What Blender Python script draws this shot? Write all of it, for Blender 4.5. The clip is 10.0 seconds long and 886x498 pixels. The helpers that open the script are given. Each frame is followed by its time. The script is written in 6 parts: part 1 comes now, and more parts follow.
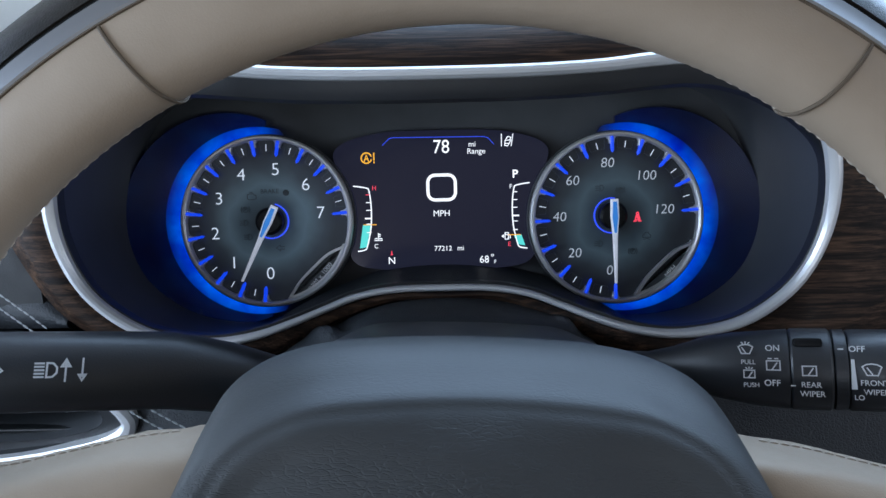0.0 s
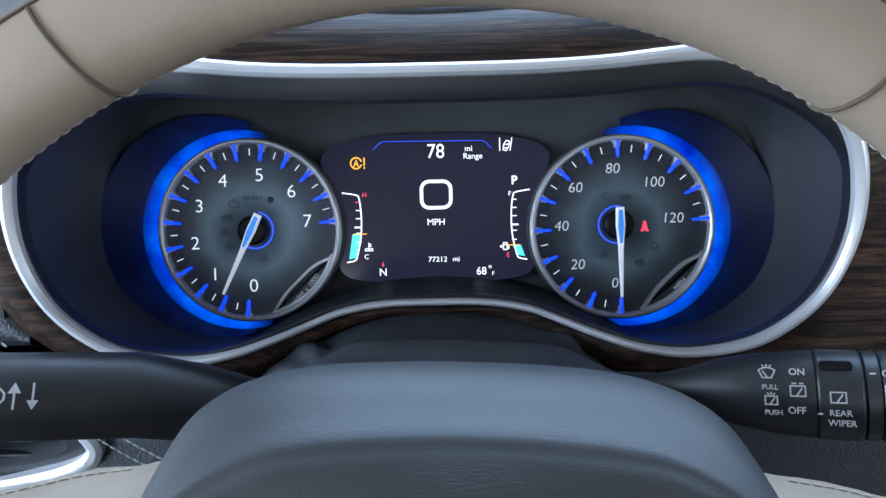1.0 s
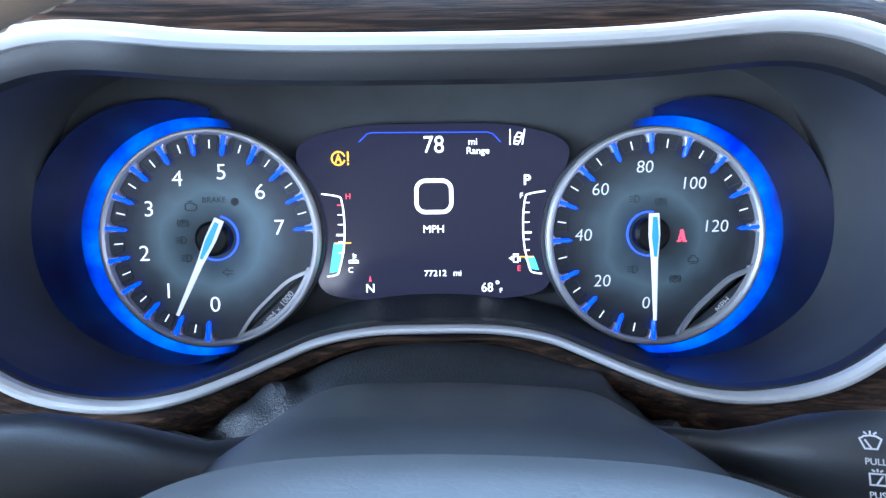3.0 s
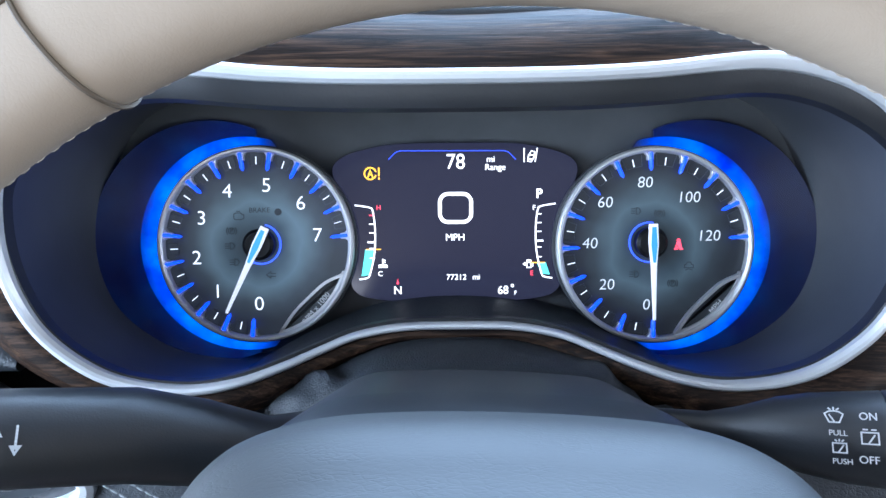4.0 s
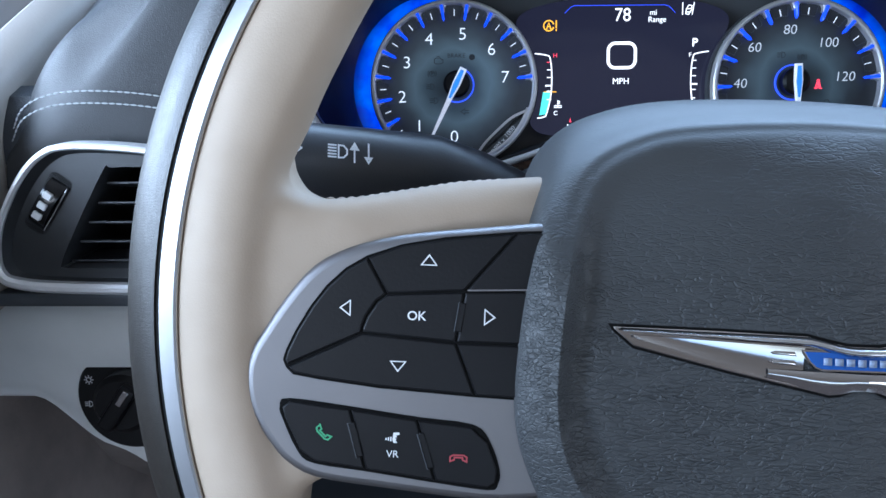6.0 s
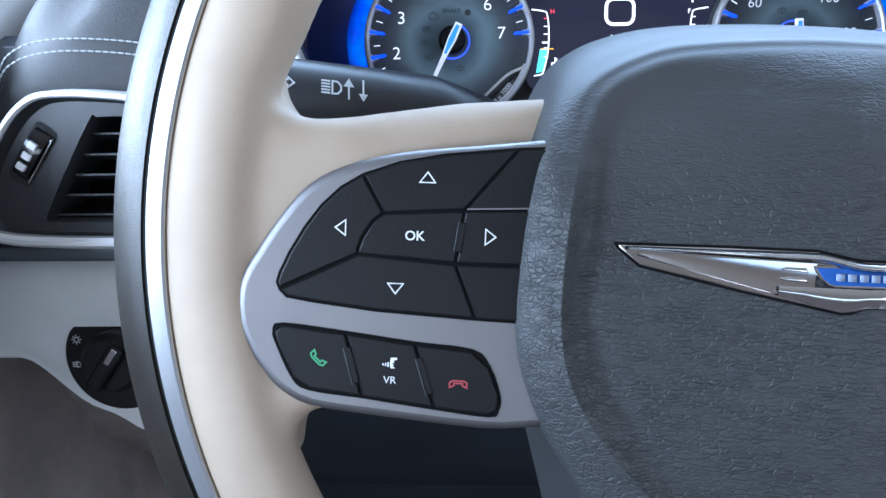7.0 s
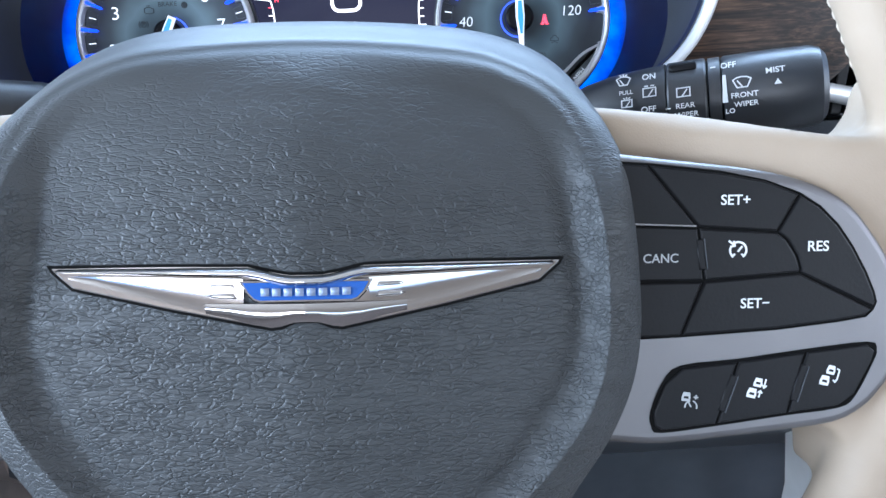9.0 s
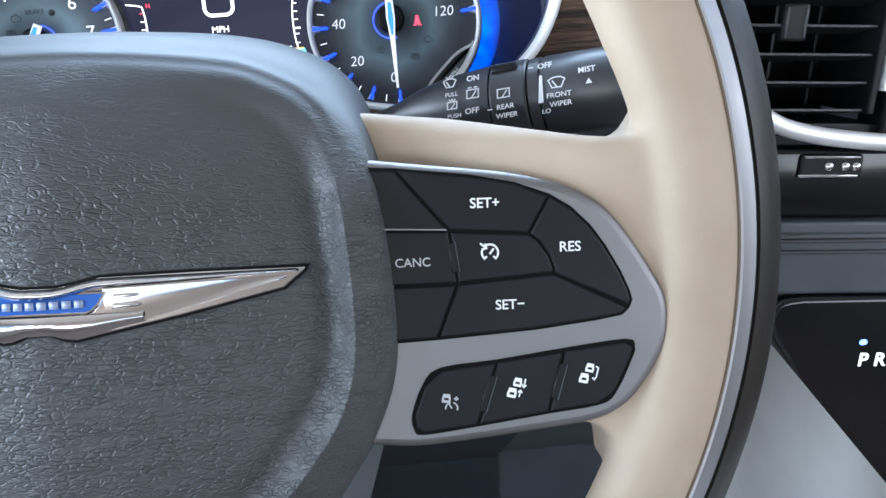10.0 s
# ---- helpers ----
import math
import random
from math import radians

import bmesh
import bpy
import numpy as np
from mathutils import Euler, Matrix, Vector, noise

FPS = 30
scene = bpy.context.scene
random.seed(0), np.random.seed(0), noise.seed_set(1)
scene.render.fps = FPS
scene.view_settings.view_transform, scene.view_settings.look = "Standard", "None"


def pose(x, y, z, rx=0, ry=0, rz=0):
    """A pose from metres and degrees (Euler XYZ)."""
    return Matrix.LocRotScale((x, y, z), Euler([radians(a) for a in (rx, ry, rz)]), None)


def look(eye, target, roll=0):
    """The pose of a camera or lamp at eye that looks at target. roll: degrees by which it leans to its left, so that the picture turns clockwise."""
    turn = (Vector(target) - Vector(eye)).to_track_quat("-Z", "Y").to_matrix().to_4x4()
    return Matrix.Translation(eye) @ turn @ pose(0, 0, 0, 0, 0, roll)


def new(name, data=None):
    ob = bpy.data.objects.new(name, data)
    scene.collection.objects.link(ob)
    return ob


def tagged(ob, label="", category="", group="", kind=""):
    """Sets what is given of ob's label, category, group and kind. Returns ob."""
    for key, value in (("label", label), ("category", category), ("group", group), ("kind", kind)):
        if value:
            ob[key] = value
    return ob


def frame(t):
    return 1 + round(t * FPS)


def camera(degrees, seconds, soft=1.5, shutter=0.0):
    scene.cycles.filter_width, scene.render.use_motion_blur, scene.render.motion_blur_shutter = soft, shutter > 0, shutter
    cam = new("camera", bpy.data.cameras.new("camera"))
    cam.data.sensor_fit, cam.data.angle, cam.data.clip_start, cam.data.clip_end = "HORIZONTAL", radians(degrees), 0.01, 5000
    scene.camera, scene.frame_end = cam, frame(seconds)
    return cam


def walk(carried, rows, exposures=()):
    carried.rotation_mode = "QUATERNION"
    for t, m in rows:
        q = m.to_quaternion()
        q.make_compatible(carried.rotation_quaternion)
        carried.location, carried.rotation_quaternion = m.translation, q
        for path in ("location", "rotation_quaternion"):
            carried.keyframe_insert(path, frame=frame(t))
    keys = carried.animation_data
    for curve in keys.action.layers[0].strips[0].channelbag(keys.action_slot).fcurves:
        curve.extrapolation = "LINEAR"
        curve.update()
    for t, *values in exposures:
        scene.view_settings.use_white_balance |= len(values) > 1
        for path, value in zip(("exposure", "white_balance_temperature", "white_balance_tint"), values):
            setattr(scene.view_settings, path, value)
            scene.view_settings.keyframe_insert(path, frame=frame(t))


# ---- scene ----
from mathutils.bvhtree import BVHTree

cam = camera(65.0, 10.0)
PATH = [
    (0, (-0.0060, -0.1217, 1.1655), (-0.0145, 0.7868, 0.7478), -1.40),
    (0.5, (-0.0041, -0.1145, 1.1662), (-0.0124, 0.7924, 0.7451), -1.42),
    (1, (-0.0025, -0.0987, 1.1571), (-0.0125, 0.8141, 0.7489), -1.36),
    (1.5, (-0.0084, -0.0668, 1.1499), (-0.0042, 0.8435, 0.7360), -0.88),
    (2, (-0.0087, -0.0444, 1.1422), (-0.0051, 0.8636, 0.7234), -0.78),
    (3.5, (-0.0067, -0.0380, 1.1435), (-0.0014, 0.8670, 0.7180), -0.65),
    (4, (-0.0149, -0.0725, 1.1546), (-0.0183, 0.8410, 0.7477), -0.61),
    (4.5, (-0.0403, -0.1159, 1.1579), (-0.0551, 0.8009, 0.7588), -0.80),
    (5, (-0.0688, -0.1418, 1.1496), (-0.0983, 0.7736, 0.7480), -1.19),
    (5.5, (-0.0912, -0.1617, 1.1313), (-0.1276, 0.7486, 0.7190), -1.26),
    (6, (-0.1000, -0.1658, 1.1052), (-0.1393, 0.7360, 0.6749), -1.25),
    (6.2, (-0.1025, -0.1667, 1.0971), (-0.1437, 0.7328, 0.6620), -1.38),
    (7.3, (-0.1015, -0.1682, 1.0839), (-0.1204, 0.7287, 0.6421), -0.90),
    (7.5, (-0.0945, -0.1669, 1.0850), (-0.1079, 0.7264, 0.6357), -0.97),
    (8, (-0.0575, -0.1644, 1.0849), (-0.0697, 0.7263, 0.6305), -1.72),
    (8.5, (-0.0106, -0.1603, 1.0877), (-0.0084, 0.7239, 0.6207), -2.31),
    (9, (0.0304, -0.1581, 1.0860), (0.0480, 0.7249, 0.6169), -2.83),
    (9.5, (0.0638, -0.1585, 1.0859), (0.1018, 0.7219, 0.6132), -3.00),
    (10, (0.0911, -0.1614, 1.0858), (0.1288, 0.7181, 0.6115), -3.67),
]
EXPOSURES = [(0, 0.14, 5570, 10), (0.25, 0.39, 5550, 10), (0.5, 0.64, 5530, 10), (1.0, 0.62, 5460, 10), (1.5, 0.98, 5330, 10), (2.0, 1.33, 5190, 10), (3.5, 1.57, 5080, 10), (4.0, 1.5, 5330, 10), (4.5, 0.8, 5320, 10), (5.0, 0.7, 5310, 10), (6.0, 0.8, 5250, 10), (7.3, 1.21, 5250, 10), (8.0, 1.22, 5270, 10), (8.5, 1.53, 5360, 10), (9.0, 1.68, 5440, 10), (10, 1.6, 5790, 10)]
walk(cam, [(t, look(eye, target, roll)) for t, eye, target, roll in PATH], EXPOSURES)

# ---- world and large lights ----
world = bpy.data.worlds.new("sky")
scene.world = world
world.use_nodes = True
wn = world.node_tree
sky = wn.nodes.new("ShaderNodeTexSky")
sky.sky_type = 'NISHITA'
sky.sun_disc = False
sky.sun_elevation = radians(48)
sky.sun_rotation = radians(150)
wn.nodes["Background"].inputs[1].default_value = 0.12
wn.links.new(sky.outputs[0], wn.nodes["Background"].inputs[0])

sun_data = bpy.data.lights.new("sun", 'SUN')
sun_data.energy, sun_data.angle, sun_data.color = 1.2, radians(12), (1.0, 0.95, 0.88)
sun = new("sun", sun_data)
sun.matrix_world = look((0.8, -1.4, 3.0), (0, 0, 1))


def window_light(name, eye, target, sx, sy, watts, color):
    """Daylight that enters through a window opening."""
    d = bpy.data.lights.new(name, 'AREA')
    d.shape, d.size, d.size_y, d.energy, d.color = 'RECTANGLE', sx, sy, watts, color
    ob = new(name, d)
    ob.matrix_world = look(eye, target)
    return ob


window_light("windshield_daylight", (0.35, 0.62, 1.40), (0.3, -0.3, 0.9), 1.3, 0.55, 16.0, (0.66, 0.83, 1.0))
window_light("driver_window_daylight", (-0.68, -0.03, 1.14), (0.05, 0.0, 0.97), 0.8, 0.36, 9.3, (0.84, 0.93, 1.0))
window_light("passenger_window_daylight", (1.36, -0.35, 1.30), (0.0, -0.1, 0.95), 0.9, 0.4, 2.5, (1.0, 0.95, 0.91))
window_light("rear_left_window_daylight", (-0.68, -1.6, 1.30), (0.3, -0.6, 0.95), 1.0, 0.4, 4.3, (1.0, 0.94, 0.87))
window_light("rear_right_window_daylight", (1.38, -1.6, 1.30), (0.2, -0.6, 0.95), 1.0, 0.4, 2.6, (1.0, 0.94, 0.88))

# ---- materials ----


def shader(name, color, rough=0.5, metal=0.0, coat=0.0, emit=None, strength=0.0, spec=0.5):
    m = bpy.data.materials.new(name)
    m.use_nodes = True
    b = m.node_tree.nodes["Principled BSDF"]
    b.inputs["Base Color"].default_value = (*color, 1)
    b.inputs["Roughness"].default_value = rough
    b.inputs["Metallic"].default_value = metal
    b.inputs["Coat Weight"].default_value = coat
    b.inputs["Coat Roughness"].default_value = 0.06
    b.inputs["Specular IOR Level"].default_value = spec
    if emit:
        b.inputs["Emission Color"].default_value = (*emit, 1)
        b.inputs["Emission Strength"].default_value = strength
    return m


def nodes_of(m):
    nt = m.node_tree
    return nt, nt.nodes["Principled BSDF"]


def coords(nt, scale=(1, 1, 1)):
    tc = nt.nodes.new("ShaderNodeTexCoord")
    mp = nt.nodes.new("ShaderNodeMapping")
    mp.inputs["Scale"].default_value = scale
    nt.links.new(tc.outputs["Object"], mp.inputs["Vector"])
    return mp.outputs["Vector"]


def noise_node(nt, vec, scale, detail=4.0, rough=0.55, distortion=0.0):
    n = nt.nodes.new("ShaderNodeTexNoise")
    n.inputs["Scale"].default_value, n.inputs["Detail"].default_value = scale, detail
    n.inputs["Roughness"].default_value, n.inputs["Distortion"].default_value = rough, distortion
    nt.links.new(vec, n.inputs["Vector"])
    return n.outputs["Fac"]


def ramp(nt, fac, stops):
    r = nt.nodes.new("ShaderNodeValToRGB")
    while len(r.color_ramp.elements) < len(stops):
        r.color_ramp.elements.new(0.5)
    for e, (p, c) in zip(r.color_ramp.elements, stops):
        e.position, e.color = p, (*c, 1)
    nt.links.new(fac, r.inputs["Fac"])
    return r.outputs["Color"]


def mathn(nt, op, a, b=0.0):
    n = nt.nodes.new("ShaderNodeMath")
    n.operation = op
    for i, v in enumerate((a, b)):
        if isinstance(v, (int, float)):
            n.inputs[i].default_value = v
        else:
            nt.links.new(v, n.inputs[i])
    return n.outputs[0]


def bump(nt, b, height, distance, strength=1.0):
    n = nt.nodes.new("ShaderNodeBump")
    n.inputs["Distance"].default_value, n.inputs["Strength"].default_value = distance, strength
    nt.links.new(height, n.inputs["Height"])
    nt.links.new(n.outputs["Normal"], b.inputs["Normal"])


def leather(name, dark, light, rough, cell, depth, stretch=(1, 1, 1), blotch=14.0):
    """Grained hide: pebbles of the given cells per metre, creases and a slow change of colour."""
    m = shader(name, light, rough)
    nt, b = nodes_of(m)
    v = coords(nt, stretch)
    slow = noise_node(nt, v, blotch, 3.0)
    nt.links.new(ramp(nt, slow, [(0.3, dark), (0.7, light)]), b.inputs["Base Color"])
    warp = nt.nodes.new("ShaderNodeTexNoise")
    warp.inputs["Scale"].default_value = cell * 0.4
    nt.links.new(v, warp.inputs["Vector"])
    mix = nt.nodes.new("ShaderNodeMixRGB")
    mix.blend_type = 'ADD'
    mix.inputs["Fac"].default_value = 0.9 / cell
    nt.links.new(v, mix.inputs[1])
    nt.links.new(warp.outputs["Color"], mix.inputs[2])
    vo = nt.nodes.new("ShaderNodeTexVoronoi")
    vo.feature = 'DISTANCE_TO_EDGE'
    vo.inputs["Scale"].default_value = cell
    nt.links.new(mix.outputs[0], vo.inputs["Vector"])
    edge = nt.nodes.new("ShaderNodeMapRange")
    edge.inputs["From Max"].default_value = 0.22
    nt.links.new(vo.outputs["Distance"], edge.inputs["Value"])
    fine = noise_node(nt, v, cell * 0.35, 5.0, 0.6)
    h = mathn(nt, 'ADD', mathn(nt, 'MULTIPLY', edge.outputs[0], 0.6), mathn(nt, 'MULTIPLY', fine, 1.1))
    bump(nt, b, h, depth)
    rr = nt.nodes.new("ShaderNodeMapRange")
    rr.inputs["To Min"].default_value, rr.inputs["To Max"].default_value = rough - 0.08, rough + 0.1
    nt.links.new(fine, rr.inputs["Value"])
    nt.links.new(rr.outputs[0], b.inputs["Roughness"])
    return m


def wrinkled(name, dark, light, rough):
    """Moulded hide: low, wide pebbles parted by thin creases that run mostly sideways, smoother where it rolls away at the back."""
    m = shader(name, light, rough)
    nt, b = nodes_of(m)
    v = coords(nt, (0.36, 1.0, 1.0))
    slow = noise_node(nt, coords(nt), 16.0, 3.0)
    nt.links.new(ramp(nt, slow, [(0.3, dark), (0.7, light)]), b.inputs["Base Color"])
    warp = nt.nodes.new("ShaderNodeTexNoise")
    warp.inputs["Scale"].default_value = 500.0
    warp.inputs["Detail"].default_value = 3.0
    nt.links.new(v, warp.inputs["Vector"])
    mix = nt.nodes.new("ShaderNodeMixRGB")
    mix.blend_type = 'ADD'
    mix.inputs["Fac"].default_value = 0.0016
    nt.links.new(v, mix.inputs[1])
    nt.links.new(warp.outputs["Color"], mix.inputs[2])
    # some creases are deep, others barely pressed in
    patchy = nt.nodes.new("ShaderNodeMapRange")
    patchy.inputs["From Min"].default_value, patchy.inputs["From Max"].default_value = 0.35, 0.65
    patchy.inputs["To Min"].default_value, patchy.inputs["To Max"].default_value = 0.30, 1.0
    nt.links.new(noise_node(nt, v, 260.0, 2.0), patchy.inputs["Value"])
    h = mathn(nt, 'MULTIPLY', noise_node(nt, v, 420.0, 3.0, 0.55), 0.20)
    for size, weight, width in ((800.0, 0.62, 0.17), (1600.0, 0.18, 0.25)):
        vo = nt.nodes.new("ShaderNodeTexVoronoi")
        vo.feature = 'DISTANCE_TO_EDGE'
        vo.inputs["Scale"].default_value = size
        nt.links.new(mix.outputs[0], vo.inputs["Vector"])
        pebble = nt.nodes.new("ShaderNodeMapRange")
        pebble.interpolation_type = 'SMOOTHSTEP'
        pebble.inputs["From Max"].default_value = width
        nt.links.new(vo.outputs["Distance"], pebble.inputs["Value"])
        h = mathn(nt, 'ADD', h, mathn(nt, 'MULTIPLY', mathn(nt, 'MULTIPLY', pebble.outputs[0], weight), patchy.outputs[0]))
    tc = nt.nodes.new("ShaderNodeTexCoord")
    sep = nt.nodes.new("ShaderNodeSeparateXYZ")
    nt.links.new(tc.outputs["Object"], sep.inputs[0])
    roll = nt.nodes.new("ShaderNodeMapRange")
    roll.interpolation_type = 'SMOOTHSTEP'
    roll.inputs["From Min"].default_value, roll.inputs["From Max"].default_value = -0.010, 0.010
    roll.inputs["To Min"].default_value, roll.inputs["To Max"].default_value = 0.10, 1.0
    nt.links.new(sep.outputs["Z"], roll.inputs["Value"])
    bump(nt, b, mathn(nt, 'MULTIPLY', h, roll.outputs[0]), 0.00042)
    rr = nt.nodes.new("ShaderNodeMapRange")
    rr.inputs["To Min"].default_value, rr.inputs["To Max"].default_value = rough - 0.06, rough + 0.08
    nt.links.new(slow, rr.inputs["Value"])
    nt.links.new(rr.outputs[0], b.inputs["Roughness"])
    return m


def plastic(name, color, rough, grain=900.0, depth=0.00006, coat=0.0, vary=0.2):
    m = shader(name, color, rough, coat=coat)
    nt, b = nodes_of(m)
    v = coords(nt)
    f = noise_node(nt, v, grain, 3.0)
    bump(nt, b, f, depth)
    s = noise_node(nt, v, 23.0, 4.0)
    d = tuple(c * (1 - vary) for c in color)
    l = tuple(min(1.0, c * (1 + vary)) for c in color)
    nt.links.new(ramp(nt, s, [(0.3, d), (0.7, l)]), b.inputs["Base Color"])
    rr = nt.nodes.new("ShaderNodeMapRange")
    rr.inputs["To Min"].default_value, rr.inputs["To Max"].default_value = max(0.03, rough - 0.07), rough + 0.08
    nt.links.new(s, rr.inputs["Value"])
    nt.links.new(rr.outputs[0], b.inputs["Roughness"])
    return m


def satin_metal(name, color, rough):
    m = shader(name, color, rough, 1.0)
    nt, b = nodes_of(m)
    v = coords(nt)
    s = noise_node(nt, v, 60.0, 5.0)
    rr = nt.nodes.new("ShaderNodeMapRange")
    rr.inputs["To Min"].default_value, rr.inputs["To Max"].default_value = rough - 0.05, rough + 0.09
    nt.links.new(s, rr.inputs["Value"])
    nt.links.new(rr.outputs[0], b.inputs["Roughness"])
    bump(nt, b, noise_node(nt, v, 2500.0, 2.0), 0.00002)
    return m


def wood_material():
    m = shader("dark_wood", (0.06, 0.035, 0.02), 0.5, coat=0.05, spec=0.15)
    nt, b = nodes_of(m)
    v = coords(nt, (2.2, 40.0, 40.0))
    n1 = noise_node(nt, v, 6.0, 8.0, 0.62, 1.4)
    v2 = coords(nt, (9.0, 190.0, 190.0))
    n2 = noise_node(nt, v2, 5.0, 5.0, 0.6, 0.6)
    f = mathn(nt, 'ADD', mathn(nt, 'MULTIPLY', n1, 0.65), mathn(nt, 'MULTIPLY', n2, 0.35))
    nt.links.new(ramp(nt, f, [(0.36, (0.005, 0.003, 0.003)), (0.47, (0.017, 0.010, 0.007)), (0.56, (0.055, 0.031, 0.019)), (0.68, (0.13, 0.075, 0.044))]), b.inputs["Base Color"])
    b.inputs["Coat Roughness"].default_value = 0.12
    bump(nt, b, n2, 0.00015)
    return m


def glow(name, color, strength, base=(0.02, 0.02, 0.02)):
    return shader(name, base, 0.35, emit=color, strength=strength)


TAN = leather("tan_leather", (0.308, 0.243, 0.178), (0.362, 0.290, 0.219), 0.62, 1000, 0.000025, blotch=30)
TAN.node_tree.nodes["Principled BSDF"].inputs["Specular IOR Level"].default_value = 0.35
PAD = wrinkled("black_pad_leather", (0.029, 0.031, 0.033), (0.037, 0.040, 0.042), 0.52)
PAD.node_tree.nodes["Principled BSDF"].inputs["Specular IOR Level"].default_value = 0.44
GRIP = leather("black_grip_leather", (0.012, 0.010, 0.008), (0.018, 0.015, 0.012), 0.40, 1100, 0.00005)
GRIP.node_tree.nodes["Principled BSDF"].inputs["Specular IOR Level"].default_value = 0.28
DASHTOP = leather("black_dash_top_leather", (0.019, 0.020, 0.022), (0.028, 0.029, 0.031), 0.50, 900, 0.00008)
DASH = leather("black_dash_leather", (0.020, 0.023, 0.028), (0.030, 0.034, 0.040), 0.46, 640, 0.00018)
for dash_hide in (DASH, DASHTOP):
    dash_hide.node_tree.nodes["Principled BSDF"].inputs["Specular IOR Level"].default_value = 0.35
SILVER = satin_metal("satin_silver", (0.200, 0.195, 0.200), 0.50)
TRIM = satin_metal("brushed_trim", (0.82, 0.83, 0.85), 0.40)
TRIM.node_tree.nodes["Principled BSDF"].inputs["Metallic"].default_value = 0.6
RIMTRIM = satin_metal("rim_trim_metal", (0.25, 0.248, 0.255), 0.46)
RIMTRIM.node_tree.nodes["Principled BSDF"].inputs["Metallic"].default_value = 0.8
BEZELTRIM = shader("bezel_trim_metal", (0.70, 0.71, 0.73), 0.36, 0.40)
DIALRING = satin_metal("dial_ring_metal", (0.66, 0.66, 0.67), 0.42)
DIALRING.node_tree.nodes["Principled BSDF"].inputs["Metallic"].default_value = 0.6
CHROME = shader("chrome", (0.66, 0.65, 0.66), 0.13, 1.0)
BUTTON = plastic("black_button_plastic", (0.006, 0.006, 0.007), 0.45)
BUTTON.node_tree.nodes["Principled BSDF"].inputs["Specular IOR Level"].default_value = 0.2
GAP = shader("dark_gap", (0.003, 0.003, 0.003), 0.8, spec=0.1)
STALK = plastic("black_stalk_plastic", (0.024, 0.026, 0.031), 0.40, 1400)
STALK.node_tree.nodes["Principled BSDF"].inputs["Specular IOR Level"].default_value = 0.75
SHROUD = plastic("dark_shroud_plastic", (0.048, 0.055, 0.064), 0.42, 1200)
BOWL = plastic("dark_bowl_plastic", (0.070, 0.074, 0.080), 0.36, 700, 0.00002)
BOWL.node_tree.nodes["Principled BSDF"].inputs["Specular IOR Level"].default_value = 0.4
UNITP = plastic("unit_panel_plastic", (0.045, 0.050, 0.055), 0.4)
LIP = plastic("black_lip_plastic", (0.016, 0.017, 0.020), 0.4)
VENTP = plastic("vent_plastic", (0.020, 0.022, 0.025), 0.42, 900)
TAUPE = plastic("dark_taupe_trim", (0.23, 0.195, 0.175), 0.8, 500, 0.0002)
GLOSS = shader("piano_black", (0.006, 0.006, 0.007), 0.16, coat=0.15, spec=0.3)
PRINT = shader("white_print", (0.66, 0.67, 0.68), 0.5)
GREYPRINT = shader("grey_print", (0.36, 0.37, 0.38), 0.5)
DULL = shader("dim_print", (0.035, 0.042, 0.05), 0.6)
THREAD = shader("pale_thread", (0.34, 0.355, 0.365), 0.8)
TANTHREAD = shader("tan_thread", (0.47, 0.40, 0.32), 0.7)
SEAM = shader("seam_shadow_thread", (0.10, 0.075, 0.05), 0.8)
WOOD = wood_material()
HEADLINER = plastic("beige_headliner", (0.40, 0.345, 0.29), 0.9, 500, 0.0003)
FOOTWELL = plastic("dark_footwell_plastic", (0.010, 0.015, 0.021), 0.6, 800)
PILLARM = plastic("pale_pillar_fabric", (0.66, 0.60, 0.52), 0.8, 900, 0.0002, vary=0.04)
CREAM = plastic("cream_panel", (0.30, 0.27, 0.24), 0.6, 700, 0.0001, vary=0.05)
SEALM = plastic("brown_seal_rubber", (0.09, 0.07, 0.055), 0.7)
GREYPANEL = plastic("grey_beige_panel", (0.72, 0.73, 0.72), 0.55, 700, 0.00005, vary=0.05)
FLOORM = plastic("brown_carpet", (0.12, 0.10, 0.088), 0.95, 400, 0.0006)
BLUEENAMEL = shader("blue_enamel", (0.02, 0.085, 0.33), 0.18, coat=0.8)
WHITE_GLOW = glow("display_white", (1.0, 0.97, 0.92), 1.1)
NUM_GLOW = glow("numeral_white", (0.85, 0.88, 0.92), 0.6, (0.5, 0.5, 0.5))
NUM_DIM = glow("numeral_grey", (0.80, 0.84, 0.88), 0.36, (0.4, 0.4, 0.4))
DIMWHITE = glow("unit_white", (0.8, 0.84, 0.88), 0.16, (0.35, 0.36, 0.37))
RED_GLOW = glow("display_red", (1.0, 0.06, 0.10), 1.0)
AMBER_GLOW = glow("display_amber", (1.0, 0.45, 0.02), 1.0)
TEAL_GLOW = glow("display_teal", (0.15, 0.75, 0.62), 0.9)
BLUE_GLOW = glow("display_blue", (0.05, 0.10, 1.0), 0.9)
TICK_GLOW = glow("tick_blue", (0.02, 0.08, 1.0), 0.6, (0.04, 0.08, 0.4))
NEEDLE_BLUE = glow("needle_blue", (0.06, 0.30, 0.85), 0.55)
LED_BLUE = glow("led_blue", (0.10, 0.25, 1.0), 3.0)
NEEDLE = shader("needle_white", (0.72, 0.72, 0.74), 0.35, emit=(0.9, 0.9, 0.95), strength=0.28)
SCREEN = shader("display_glass", (0.008, 0.008, 0.012), 0.12, emit=(0.38, 0.38, 0.70), strength=0.028)
BADGEBAR = shader("pale_blue_print", (0.20, 0.25, 0.36), 0.4)
